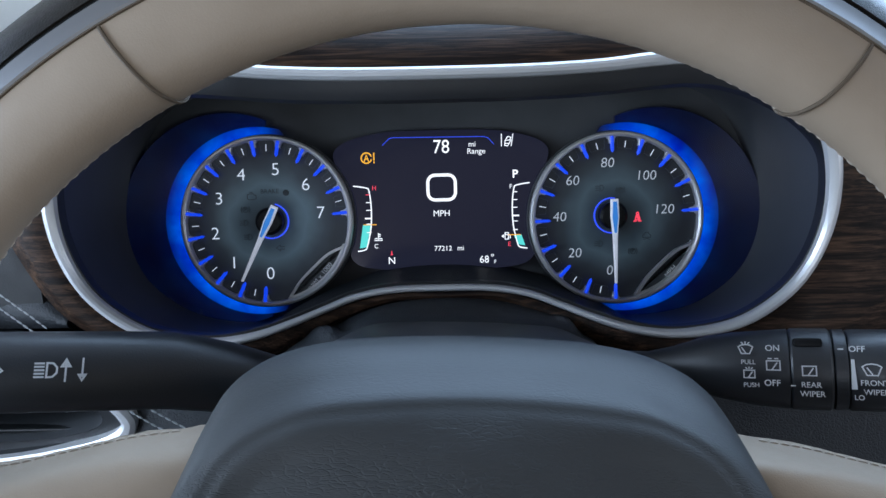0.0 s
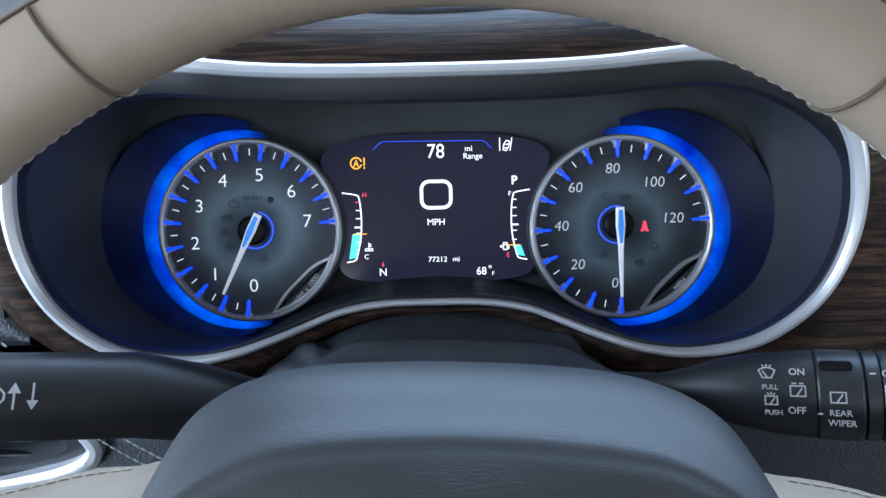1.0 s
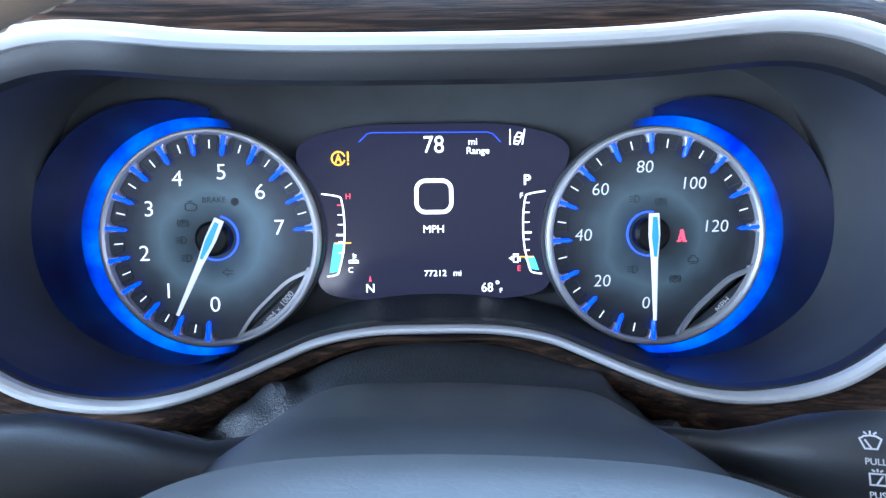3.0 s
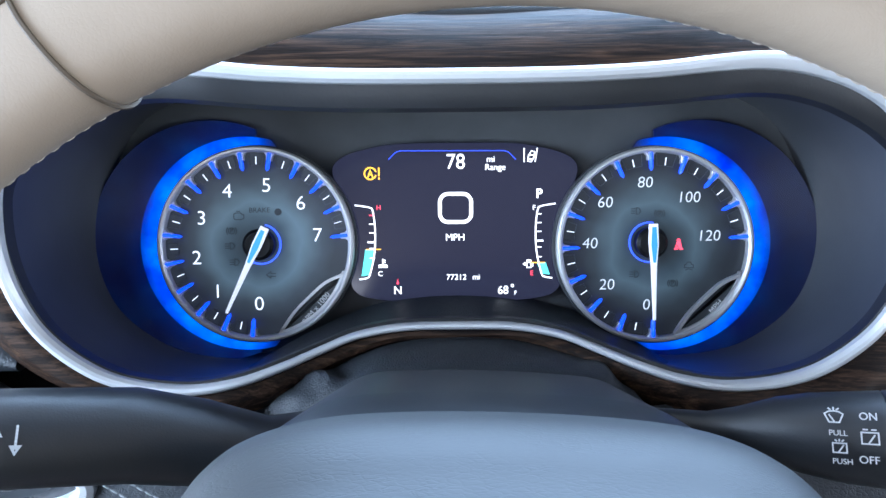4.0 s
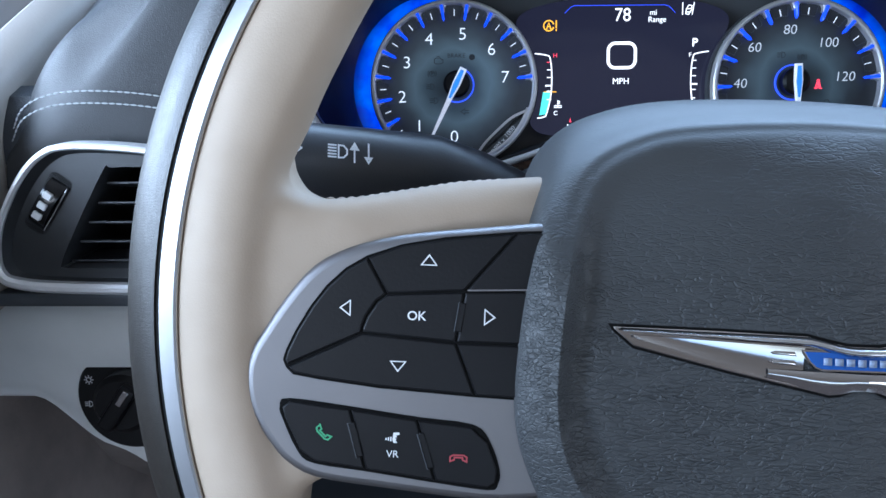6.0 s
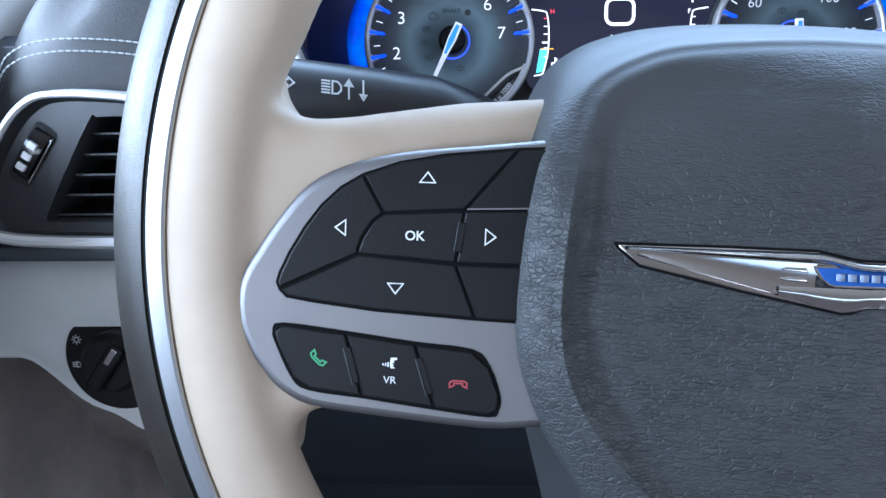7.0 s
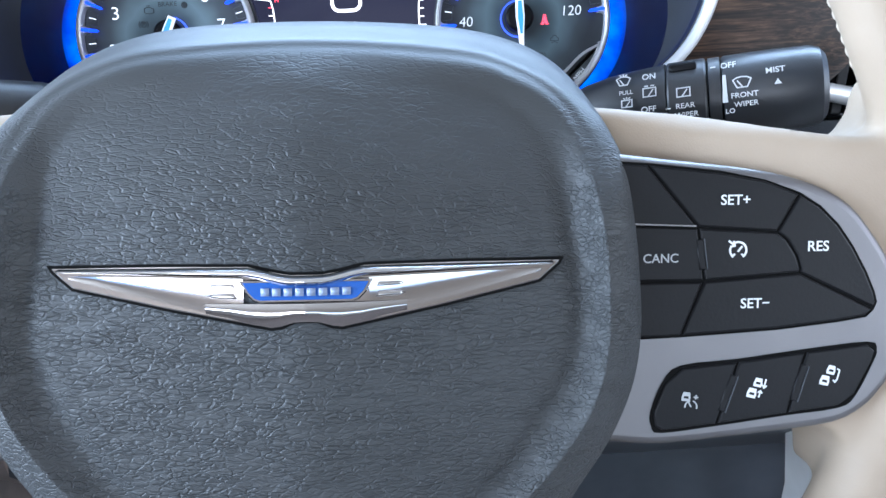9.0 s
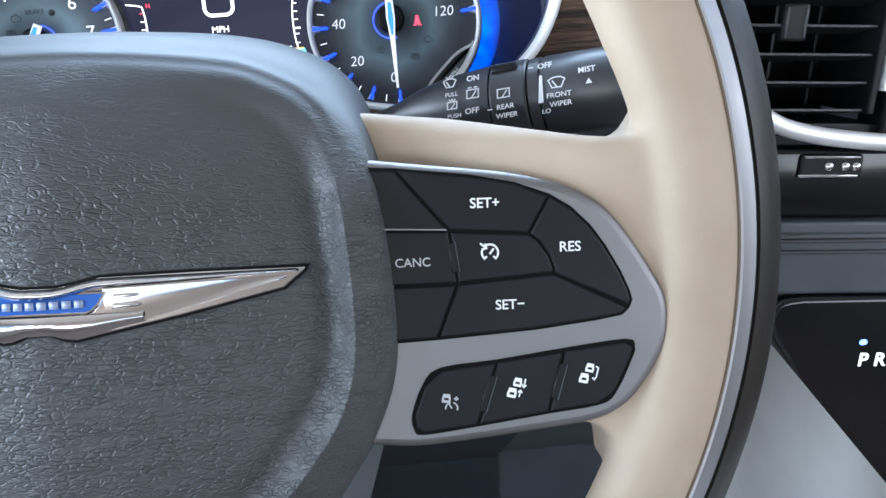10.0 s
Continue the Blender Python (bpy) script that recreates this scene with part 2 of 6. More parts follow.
GREENP = shader("green_print", (0.06, 0.30, 0.14), 0.5)
REDP = shader("red_print", (0.30, 0.04, 0.05), 0.5)


def halo_material(name, strength, centre, sign, fade):
    """Back-lit blue lens, brighter in some streaks, its light fading away from the dial's edge. fade: two radii and what is left."""
    m = shader(name, (0.012, 0.014, 0.03), 0.15, coat=0.5, emit=(0.0, 0.09, 1.0), strength=strength)
    nt, b = nodes_of(m)
    s = noise_node(nt, coords(nt), 70.0, 3.0)
    k = nt.nodes.new("ShaderNodeMapRange")
    k.inputs["To Min"].default_value, k.inputs["To Max"].default_value = strength * 0.5, strength * 1.4
    nt.links.new(s, k.inputs["Value"])
    tc = nt.nodes.new("ShaderNodeTexCoord")
    d = nt.nodes.new("ShaderNodeVectorMath")
    d.operation = 'DISTANCE'
    d.inputs[1].default_value = (centre[0], centre[1], -0.004)
    nt.links.new(tc.outputs["Object"], d.inputs[0])
    away = nt.nodes.new("ShaderNodeMapRange")
    away.interpolation_type = 'SMOOTHSTEP'
    away.inputs["From Min"].default_value, away.inputs["From Max"].default_value = fade[0], fade[1]
    away.inputs["To Min"].default_value, away.inputs["To Max"].default_value = 1.0, fade[2]
    nt.links.new(d.outputs["Value"], away.inputs["Value"])
    sep = nt.nodes.new("ShaderNodeSeparateXYZ")
    nt.links.new(tc.outputs["Object"], sep.inputs[0])
    ends = nt.nodes.new("ShaderNodeMapRange")
    ends.interpolation_type = 'SMOOTHSTEP'
    ends.inputs["From Min"].default_value, ends.inputs["From Max"].default_value = -0.012, 0.010
    nt.links.new(mathn(nt, 'MULTIPLY', mathn(nt, 'SUBTRACT', sep.outputs["X"], centre[0]), float(sign)), ends.inputs["Value"])
    out = mathn(nt, 'MULTIPLY', mathn(nt, 'MULTIPLY', k.outputs[0], away.outputs[0]), ends.outputs[0])
    nt.links.new(out, b.inputs["Emission Strength"])
    nt.links.new(ramp(nt, s, [(0.3, (0.0, 0.03, 0.80)), (0.72, (0.005, 0.16, 1.0))]), b.inputs["Emission Color"])
    return m


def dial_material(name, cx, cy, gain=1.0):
    """Dial whose lit centre is put into its colour: a grey-blue cloud round its pivot, faintly emissive."""
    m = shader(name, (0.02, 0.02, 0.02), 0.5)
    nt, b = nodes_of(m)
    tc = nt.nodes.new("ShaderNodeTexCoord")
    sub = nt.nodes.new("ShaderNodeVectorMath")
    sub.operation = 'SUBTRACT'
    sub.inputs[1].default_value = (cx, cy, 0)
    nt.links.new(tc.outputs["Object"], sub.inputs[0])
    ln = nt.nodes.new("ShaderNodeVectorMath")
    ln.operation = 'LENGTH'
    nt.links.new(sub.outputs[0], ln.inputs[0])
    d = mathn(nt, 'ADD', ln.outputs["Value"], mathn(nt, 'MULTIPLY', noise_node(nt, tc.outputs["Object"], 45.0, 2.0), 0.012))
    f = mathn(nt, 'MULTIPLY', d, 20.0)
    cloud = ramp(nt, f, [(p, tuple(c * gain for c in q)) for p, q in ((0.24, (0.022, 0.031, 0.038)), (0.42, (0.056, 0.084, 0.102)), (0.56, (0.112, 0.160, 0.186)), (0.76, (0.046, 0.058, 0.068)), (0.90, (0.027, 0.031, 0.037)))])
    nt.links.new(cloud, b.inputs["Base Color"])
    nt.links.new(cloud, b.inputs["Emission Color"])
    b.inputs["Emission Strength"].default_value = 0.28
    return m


# ---- mesh helpers ----


def part(name, bm, material, parent=None, label="", m=None, sharp=0.55):
    bm.normal_update()
    for e in bm.edges:
        if len(e.link_faces) == 2 and e.calc_face_angle(0.0) > sharp:
            e.smooth = False
    few = len(bm.faces) < 90
    for f in bm.faces:
        f.smooth = not (max(abs(c) for c in f.normal) > 0.99995 and (few or len(f.verts) > 4))
    me = bpy.data.meshes.new(name)
    bm.to_mesh(me)
    bm.free()
    me.materials.append(material)
    ob = new(name, me)
    if parent:
        ob.parent = parent
    if m:
        ob.matrix_basis = m
    if label:
        ob["label"] = label
    return ob


def thing(name, m, label, category, kind="", group=""):
    ob = new(name)
    ob.empty_display_size = 0.02
    ob.matrix_basis = m
    return tagged(ob, label, category, group, kind)


def spline(pts, n, closed=True):
    """Points along a smooth curve through pts, n to each stretch."""
    out, k = [], len(pts)
    for i in range(k if closed else k - 1):
        q = [pts[(i + j) % k] if closed else pts[min(max(i + j, 0), k - 1)] for j in (-1, 0, 1, 2)]
        for s in range(n):
            t = s / n
            w = (-t + 2 * t * t - t ** 3, 2 - 5 * t * t + 3 * t ** 3, t + 4 * t * t - 3 * t ** 3, t ** 3 - t * t)
            out.append(tuple(0.5 * sum(a * p[c] for a, p in zip(w, q)) for c in range(len(pts[0]))))
    if not closed:
        out.append(tuple(pts[-1]))
    return out


def mirrored(half):
    """A closed outline from its right half, top or bottom middle first and last on the axis."""
    return list(half) + [(-p[0], *p[1:]) for p in reversed(half[1:-1])]


def prism(pts, h0, h1, bevel=0.0, seg=2, bm=None):
    bm = bm or bmesh.new()
    lo = [bm.verts.new((p[0], p[1], h0)) for p in pts]
    hi = [bm.verts.new((p[0], p[1], h1)) for p in pts]
    n = len(pts)
    faces = [bm.faces.new(hi), bm.faces.new(lo[::-1])]
    faces += [bm.faces.new((lo[i], lo[(i + 1) % n], hi[(i + 1) % n], hi[i])) for i in range(n)]
    bmesh.ops.recalc_face_normals(bm, faces=faces)
    if bevel:
        es = list({e for e in faces[0].edges})
        bmesh.ops.bevel(bm, geom=es, offset=bevel, segments=seg, affect='EDGES', profile=0.5, clamp_overlap=True)
    return bm


def inset2d(pts, d):
    """The outline moved inwards by d."""
    n, out = len(pts), []
    area = sum(pts[i][0] * pts[(i + 1) % n][1] - pts[(i + 1) % n][0] * pts[i][1] for i in range(n))
    s = 1 if area > 0 else -1
    for i in range(n):
        a, b, c = (Vector(pts[(i + j) % n][:2]) for j in (-1, 0, 1))
        e1, e2 = (b - a).normalized(), (c - b).normalized()
        n1, n2 = Vector((-e1.y, e1.x)) * s, Vector((-e2.y, e2.x)) * s
        k = (n1 + n2) / max(0.35, 1 + n1.dot(n2))
        out.append((b.x + k.x * d, b.y + k.y * d))
    return out


def box(x0, x1, y0, y1, z0, z1, bevel=0.0, seg=2, bm=None):
    bm = bm or bmesh.new()
    r = bmesh.ops.create_cube(bm, size=1)
    for v in r["verts"]:
        v.co = ((x0 + x1) / 2 + v.co.x * (x1 - x0), (y0 + y1) / 2 + v.co.y * (y1 - y0), (z0 + z1) / 2 + v.co.z * (z1 - z0))
    if bevel:
        bmesh.ops.bevel(bm, geom=list({e for v in r["verts"] for e in v.link_edges}), offset=bevel, segments=seg, affect='EDGES', profile=0.5)
    return bm


def loft(rings, closed=True, cap0=False, cap1=False, bm=None):
    bm = bm or bmesh.new()
    rows = [[bm.verts.new(p) for p in r] for r in rings]
    n = len(rings[0])
    fs = []
    for a, b in zip(rows, rows[1:]):
        for i in range(n if closed else n - 1):
            j = (i + 1) % n
            fs.append(bm.faces.new((a[i], a[j], b[j], b[i])))
    if cap0:
        fs.append(bm.faces.new(rows[0][::-1]))
    if cap1:
        fs.append(bm.faces.new(rows[-1]))
    bmesh.ops.recalc_face_normals(bm, faces=fs)
    return bm


def arc(cx, cy, r, a0, a1, n):
    return [(cx + r * math.cos(radians(a0 + (a1 - a0) * i / n)), cy + r * math.sin(radians(a0 + (a1 - a0) * i / n))) for i in range(n + 1)]


def band(cx, cy, r0, r1, a0, a1, h0, h1, n, bevel=0.0):
    """A flat ring or a piece of one."""
    if a1 - a0 >= 360:
        sec = [(r0, h0), (r0, h1 - bevel), (r0 + bevel, h1), (r1 - bevel, h1), (r1, h1 - bevel), (r1, h0)] if bevel else [(r0, h0), (r0, h1), (r1, h1), (r1, h0)]
        rings = [[(cx + r * math.cos(2 * math.pi * i / n), cy + r * math.sin(2 * math.pi * i / n), h) for r, h in sec] for i in range(n)]
        return loft(rings + rings[:1])
    return prism(arc(cx, cy, r1, a0, a1, n) + arc(cx, cy, r0, a1, a0, n), h0, h1, bevel, 1)


def strokes(lines, w, h0, h1, bm=None):
    """Flat strokes of width w along polylines, one ribbon each."""
    bm = bm or bmesh.new()
    for line in lines:
        pts = [Vector(p[:2]) for p in line]
        loop = (pts[0] - pts[-1]).length < 1e-7
        if loop:
            pts = pts[:-1]
        k = len(pts)
        rings = []
        for i, p in enumerate(pts):
            a = (p - pts[i - 1]).normalized() if (i or loop) else None
            b = (pts[(i + 1) % k] - p).normalized() if (i < k - 1 or loop) else None
            a, b = a or b, b or a
            n1, n2 = Vector((-a.y, a.x)), Vector((-b.y, b.x))
            s = (n1 + n2) / max(0.5, 1 + n1.dot(n2)) * w / 2
            if not loop and i in (0, k - 1):
                p = p + (-b if i == 0 else a) * w * 0.3
            rings.append([(p.x - s.x, p.y - s.y, h0), (p.x + s.x, p.y + s.y, h0), (p.x + s.x, p.y + s.y, h1), (p.x - s.x, p.y - s.y, h1)])
        loft(rings + (rings[:1] if loop else []), True, not loop, not loop, bm)
    return bm


def tube(pts, r, n=8, closed=False, bm=None):
    """A round cord along pts; r is one radius or one for each point."""
    pts = [Vector(p) for p in pts]
    k = len(pts)
    rs = r if isinstance(r, (list, tuple)) else [r] * k
    rings, up = [], Vector((0.13, 0.21, 0.97))
    for i, p in enumerate(pts):
        t = (pts[(i + 1) % k] - pts[i - 1]) if closed else (pts[min(i + 1, k - 1)] - pts[max(i - 1, 0)])
        t.normalize()
        a = t.cross(up).normalized()
        b = t.cross(a)
        rings.append([tuple(p + (a * math.cos(2 * math.pi * j / n) + b * math.sin(2 * math.pi * j / n)) * rs[i]) for j in range(n)])
    return loft(rings + (rings[:1] if closed else []), True, not closed, not closed, bm)


def letters(body, size, material, parent, x, y, h, turn=0.0, wide=1.0, name="lettering", label="", m=None, bold=0.0, slant=0.0):
    """Flat printed words, centred on the place given."""
    cu = bpy.data.curves.new("words", 'FONT')
    cu.body, cu.size, cu.align_x, cu.align_y, cu.extrude, cu.offset, cu.resolution_u = body, size, 'CENTER', 'CENTER', 0.00004, bold * size, 4
    tmp = new("words", cu)
    me = bpy.data.meshes.new_from_object(tmp)
    bpy.data.objects.remove(tmp)
    bpy.data.curves.remove(cu)
    bm = bmesh.new()
    bm.from_mesh(me)
    bmesh.ops.remove_doubles(bm, verts=bm.verts[:], dist=1e-6)
    for v in bm.verts:
        v.co.x += slant * v.co.y
    bm.to_mesh(me)
    bm.free()
    me.materials.clear()
    me.materials.append(material)
    me.name = name
    ob = new(name, me)
    ob.parent = parent
    base = m or Matrix.Identity(4)
    ob.matrix_basis = base @ Matrix.Translation((x, y, h)) @ Matrix.Rotation(radians(turn), 4, 'Z') @ Matrix.Diagonal((wide, 1, 1, 1))
    if label:
        ob["label"] = label
    return ob


def axes(o, u, v, n):
    return Matrix(((u[0], v[0], n[0], o[0]), (u[1], v[1], n[1], o[1]), (u[2], v[2], n[2], o[2]), (0, 0, 0, 1)))


def smoothstep(a, b, x):
    t = min(1.0, max(0.0, (x - a) / (b - a)))
    return t * t * (3 - 2 * t)


WHEEL = axes((0, 0, 1), (0.99874, 0.00667, -0.04965), (0.04352, 0.37525, 0.92590), (0.02481, -0.92690, 0.37449))
CLUSTER = axes((-0.0097, 0.2485, 1.0182), (1, 0, 0), (0, 0.34153, 0.93987), (0, -0.93987, 0.34153))

# ---- cabin shell ----


def panel(name, bm, material, label, category, m=None):
    ob = part(name, bm, material, None, "", m)
    return tagged(ob, label, category, kind="structure")


panel("floor", box(-0.75, 1.45, -2.6, 1.0, 0.30, 0.34), FLOORM, "dark brown carpeted cabin floor", "floor")
panel("ceiling", box(-0.75, 1.45, -2.6, 0.30, 1.56, 1.60), HEADLINER, "beige headliner over the cabin", "headliner")
panel("wall_right", box(1.40, 1.45, -2.6, 1.0, 0.34, 1.06), CREAM, "cream passenger-side door trim", "door panel")
panel("wall_rear", box(-0.75, 1.45, -2.65, -2.6, 0.34, 1.10), HEADLINER, "beige trim at the cabin's back", "wall")
panel("wall_front", box(-0.75, 1.45, 0.95, 1.0, 0.34, 1.04), SHROUD, "dark bulkhead behind the dashboard", "bulkhead")
panel("wall_left", box(-0.75, -0.70, -2.6, 1.0, 0.34, 1.02), CREAM, "cream driver-side door trim", "door panel")

# ---- dashboard ----
dash = thing("dashboard", Matrix.Identity(4), "black stitched leather dashboard with dark wood trim", "dashboard", "structure")


def hood(x):
    """How far the dashboard's top rises into the cluster's brow, 0 to 1."""
    return smoothstep(-0.325, -0.175, x) * (1 - smoothstep(0.29, 0.42, x))


def top_profile(x):
    k = hood(x)
    lowp = [(0.166, 1.012), (0.178, 1.030), (0.192, 1.050), (0.214, 1.068), (0.255, 1.088), (0.33, 1.109), (0.48, 1.083), (0.72, 1.06), (0.96, 1.035)]
    edge = [(0.160, 0.985), (0.166, 0.9975), (0.178, 1.008), (0.192, 1.016), (0.214, 1.0285), (0.255, 1.047), (0.33, 1.070), (0.48, 1.065), (0.72, 1.05), (0.96, 1.035)]
    hi = [(0.200, 1.126), (0.206, 1.133), (0.216, 1.138), (0.235, 1.142), (0.27, 1.143), (0.34, 1.135), (0.48, 1.10), (0.72, 1.06), (0.96, 1.035)]
    lowp = [(0.163, 0.995)] + lowp
    hi = [(0.168, 0.995) if x < -0.195 else (0.205, 1.10)] + hi
    wide = min(1.0, max(0.0, (-0.270 - x) / 0.066)) ** 1.2
    near = min(1.0, max(0.0, (-0.300 - x) / 0.036)) ** 2
    out = []
    for i, ((y0, z0), (y1, z1), (y2, z2)) in enumerate(zip(lowp, hi, edge)):
        s = near if i < 4 else (near + wide) / 2 if i == 4 else wide
        y, z = y0 + (y1 - y0) * k, z0 + (z1 - z0) * k
        out.append((y + (y2 - y) * s, z + (z2 - z) * s))
    return out


cols = [-0.336 + 0.005 * i for i in range(10)] + [-0.285 + 0.012 * i for i in range(48)] + [0.29 + 0.08 * i for i in range(14)]
grid = [[(x, y, z) for y, z in spline(top_profile(x), 4, False)] for x in cols]
grid = [[(x, y, z - 0.085) for x, y, z in grid[0]]] + grid
part("top_pad", loft(grid, False), DASHTOP, dash, "black grained leather dashboard top")


def face_y(z):
    return 0.139 + 0.58 * (z - 0.964)


def leather_face(x0, x1, z0, top, name, label, n=24, bulge=0.0):
    rows = []
    for i in range(n + 1):
        x = x0 + (x1 - x0) * i / n
        z1 = top(x)
        zs = [z1 + (z0 - z1) * j / 10 for j in range(11)]
        rows.append([(x, face_y(z1) + bulge + 0.012, z1 + 0.003)] + [(x, face_y(z) + bulge - 0.004 * math.sin(math.pi * j / 10), z) for j, z in enumerate(zs)] + [(x, face_y(z0) + 0.10, z0 - 0.012)])
    return part(name, loft(rows, False), DASH, dash, label)


leather_face(-0.338, -0.189, 0.9950, lambda x: 1.026 - 0.012 * smoothstep(-0.235, -0.205, x) - 0.012 * smoothstep(-0.205, -0.189, x), "vent_surround", "black leather face above the side vent", 30, 0.010)
leather_face(-0.158, -0.075, 0.915, lambda x: 0.982 - 0.012 * smoothstep(-0.14, -0.08, x), "lower_face", "black leather below the instrument cluster", 14, 0.006)
leather_face(0.062, 0.238, 0.905, lambda x: 0.966 + 0.006 * smoothstep(0.1, 0.2, x), "lower_face", "black leather beside the steering column", 24, 0.004)
part("column_tunnel", box(-0.10, 0.09, 0.235, 0.245, 0.80, 0.950), SHROUD, dash, "dark recess behind the steering column")


def stitches(path, pitch, length, r, material, parent, label):
    """A row of short threads along a path."""
    bm = bmesh.new()
    pts = [Vector(p) for p in path]
    acc = 0.0
    for a, b in zip(pts, pts[1:]):
        d = (b - a)
        L = d.length
        if L < 1e-6:
            continue
        d.normalize()
        while acc < L:
            c = a + d * acc
            tube([c - d * length / 2, c - d * length * 0.2, c + d * length * 0.2, c + d * length / 2], [r * 0.4, r, r, r * 0.4], 6, bm=bm)
            acc += pitch
        acc -= L
    return tagged(part("stitching", bm, material, parent, label), kind="stuff")


for dz in (0.0, -0.0052):
    line = spline([(-0.333, 0.178, 1.012 + dz), (-0.322, 0.1745, 1.024 + dz), (-0.305, 0.1745, 1.0305 + dz), (-0.28, 0.1745, 1.0315 + dz), (-0.25, 0.1735, 1.0285 + dz), (-0.225, 0.170, 1.0215 + dz), (-0.203, 0.163, 1.009 + dz), (-0.191, 0.1585, 1.0015 + dz)], 6, False)
    stitches([(x, y - 0.0045 + dz * 0.62, z) for x, y, z in line], 0.0036, 0.0032, 0.00045, THREAD, dash, "pale double stitching")
    line = spline([(-0.165, 0.139, 0.985 + dz), (-0.145, 0.134, 0.973 + dz), (-0.125, 0.130, 0.962 + dz), (-0.10, 0.124, 0.950 + dz)], 6, False)
    stitches([(x, y + dz * 0.58, z) for x, y, z in line], 0.0036, 0.0032, 0.00045, THREAD, dash, "pale double stitching")
line = [(0.09 + 0.01 * i, face_y(0.929) - 0.0005, 0.929 - 0.0009 * i) for i in range(15)]
stitches(line, 0.0062, 0.0050, 0.0006, THREAD, dash, "pale stitching")

# ---- instrument cluster ----
cluster = thing("instrument_cluster", CLUSTER, "instrument cluster with two blue-lit dials and a colour display", "instrument cluster")

BEZEL = mirrored([
    (0, -0.0382, 0.038), (0.025, -0.0386, 0.039), (0.045, -0.0415, 0.043), (0.06, -0.0465, 0.050), (0.075, -0.0515, 0.060), (0.092, -0.0560, 0.068),
    (0.112, -0.0580, 0.071), (0.135, -0.0545, 0.073), (0.151, -0.0462, 0.076), (0.1655, -0.032, 0.079), (0.1738, -0.013, 0.083), (0.1755, 0.008, 0.088),
    (0.171, 0.030, 0.093), (0.159, 0.048, 0.097), (0.143, 0.0585, 0.100), (0.125, 0.0645, 0.101), (0.108, 0.0665, 0.101), (0.09, 0.0655, 0.101),
    (0.07, 0.0638, 0.100), (0.04, 0.0625, 0.100), (0, 0.0622, 0.100)])
RIM = spline(BEZEL, 5)


def outward(path):
    """Outward directions in the plane of a closed counter-clockwise path."""
    n, out = len(path), []
    for i in range(n):
        a, b = Vector(path[i - 1][:2]), Vector(path[(i + 1) % n][:2])
        d = (b - a).normalized()
        out.append(Vector((d.y, -d.x)))
    return out


OUT = outward(RIM)


def along(path, normals, section):
    """A section (out, towards the driver) swept along a closed path; it may depend on the place."""
    rings = []
    for p, q in zip(path, normals):
        s = section(p)
        rings.append([(p[0] + q.x * o, p[1] + q.y * o, p[2] + h) for o, h in s])
    return loft(rings + rings[:1])


def trim_section(p):
    k = 0.55 + 0.30 * smoothstep(-0.035, 0.05, p[1]) + 0.25 * smoothstep(0.06, 0.15, abs(p[0]))
    w = 0.0032 * k
    return [(-w, -0.003), (-w * 0.95, 0.0), (-w * 0.5, 0.0016), (0.0, 0.0021), (w * 0.5, 0.0016), (w * 0.95, 0.0), (w, -0.003)]


part("bezel_trim", along(RIM, OUT, trim_section), BEZELTRIM, cluster, "satin silver surround trim")


def lip_section(p):
    k = smoothstep(0.02, 0.06, p[1])
    w = 0.0032
    return [(-w * 0.6, -0.0022), (-w - 0.004 * k, -0.003), (-w - 0.0075 * k, -0.005), (-w - 0.0085 * k, -0.009), (-w * 0.4, -0.012)]


part("inner_lip", along(RIM, OUT, lip_section), LIP, cluster, "black inner lip")

bowl = []
for t in (0.0, 0.12, 0.3, 0.5, 0.75, 0.92, 1.0):
    ring = []
    for p, q in zip(RIM, OUT):
        k = smoothstep(0.02, 0.06, p[1])
        up = 0.010 * k - 0.004 * (1 - k)
        bx, by = p[0] * (1.012 + 0.038 * smoothstep(0.10, 0.17, abs(p[0]))), p[1] + up
        sag = math.sin(math.pi * t) * 0.004
        ring.append((p[0] + (bx - p[0]) * t + q.x * (sag - 0.0025 * (1 - t)), p[1] + (by - p[1]) * t + q.y * (sag - 0.0025 * (1 - t)), p[2] - 0.004 + (-0.012 - p[2]) * t))
    bowl.append(ring)
part("bowl", loft(bowl, True, False, True), BOWL, cluster, "black moulded bowl round the dials")

# wood fascia round the surround trim
WOOD_OUT = [
    (0, -0.0475, 0.030), (0.03, -0.0485, 0.031), (0.06, -0.0590, 0.046), (0.085, -0.0710, 0.062), (0.115, -0.0775, 0.069), (0.16, -0.0760, 0.074), (0.21, -0.066, 0.070),
    (0.250, -0.040, 0.066), (0.262, 0.0, 0.066), (0.256, 0.035, 0.068), (0.225, 0.066, 0.070), (0.17, 0.085, 0.074), (0.11, 0.095, 0.078), (0.05, 0.0955, 0.076), (0, 0.0945, 0.075),
    (-0.05, 0.0955, 0.076), (-0.10, 0.094, 0.078), (-0.15, 0.083, 0.080), (-0.185, 0.060, 0.082), (-0.200, 0.030, 0.080), (-0.202, 0.0, 0.078), (-0.193, -0.025, 0.074), (-0.178, -0.046, 0.071),
    (-0.150, -0.062, 0.069), (-0.115, -0.0715, 0.067), (-0.085, -0.0690, 0.062), (-0.06, -0.0590, 0.046), (-0.03, -0.0485, 0.031)]
wood_outer = spline(WOOD_OUT, 24)


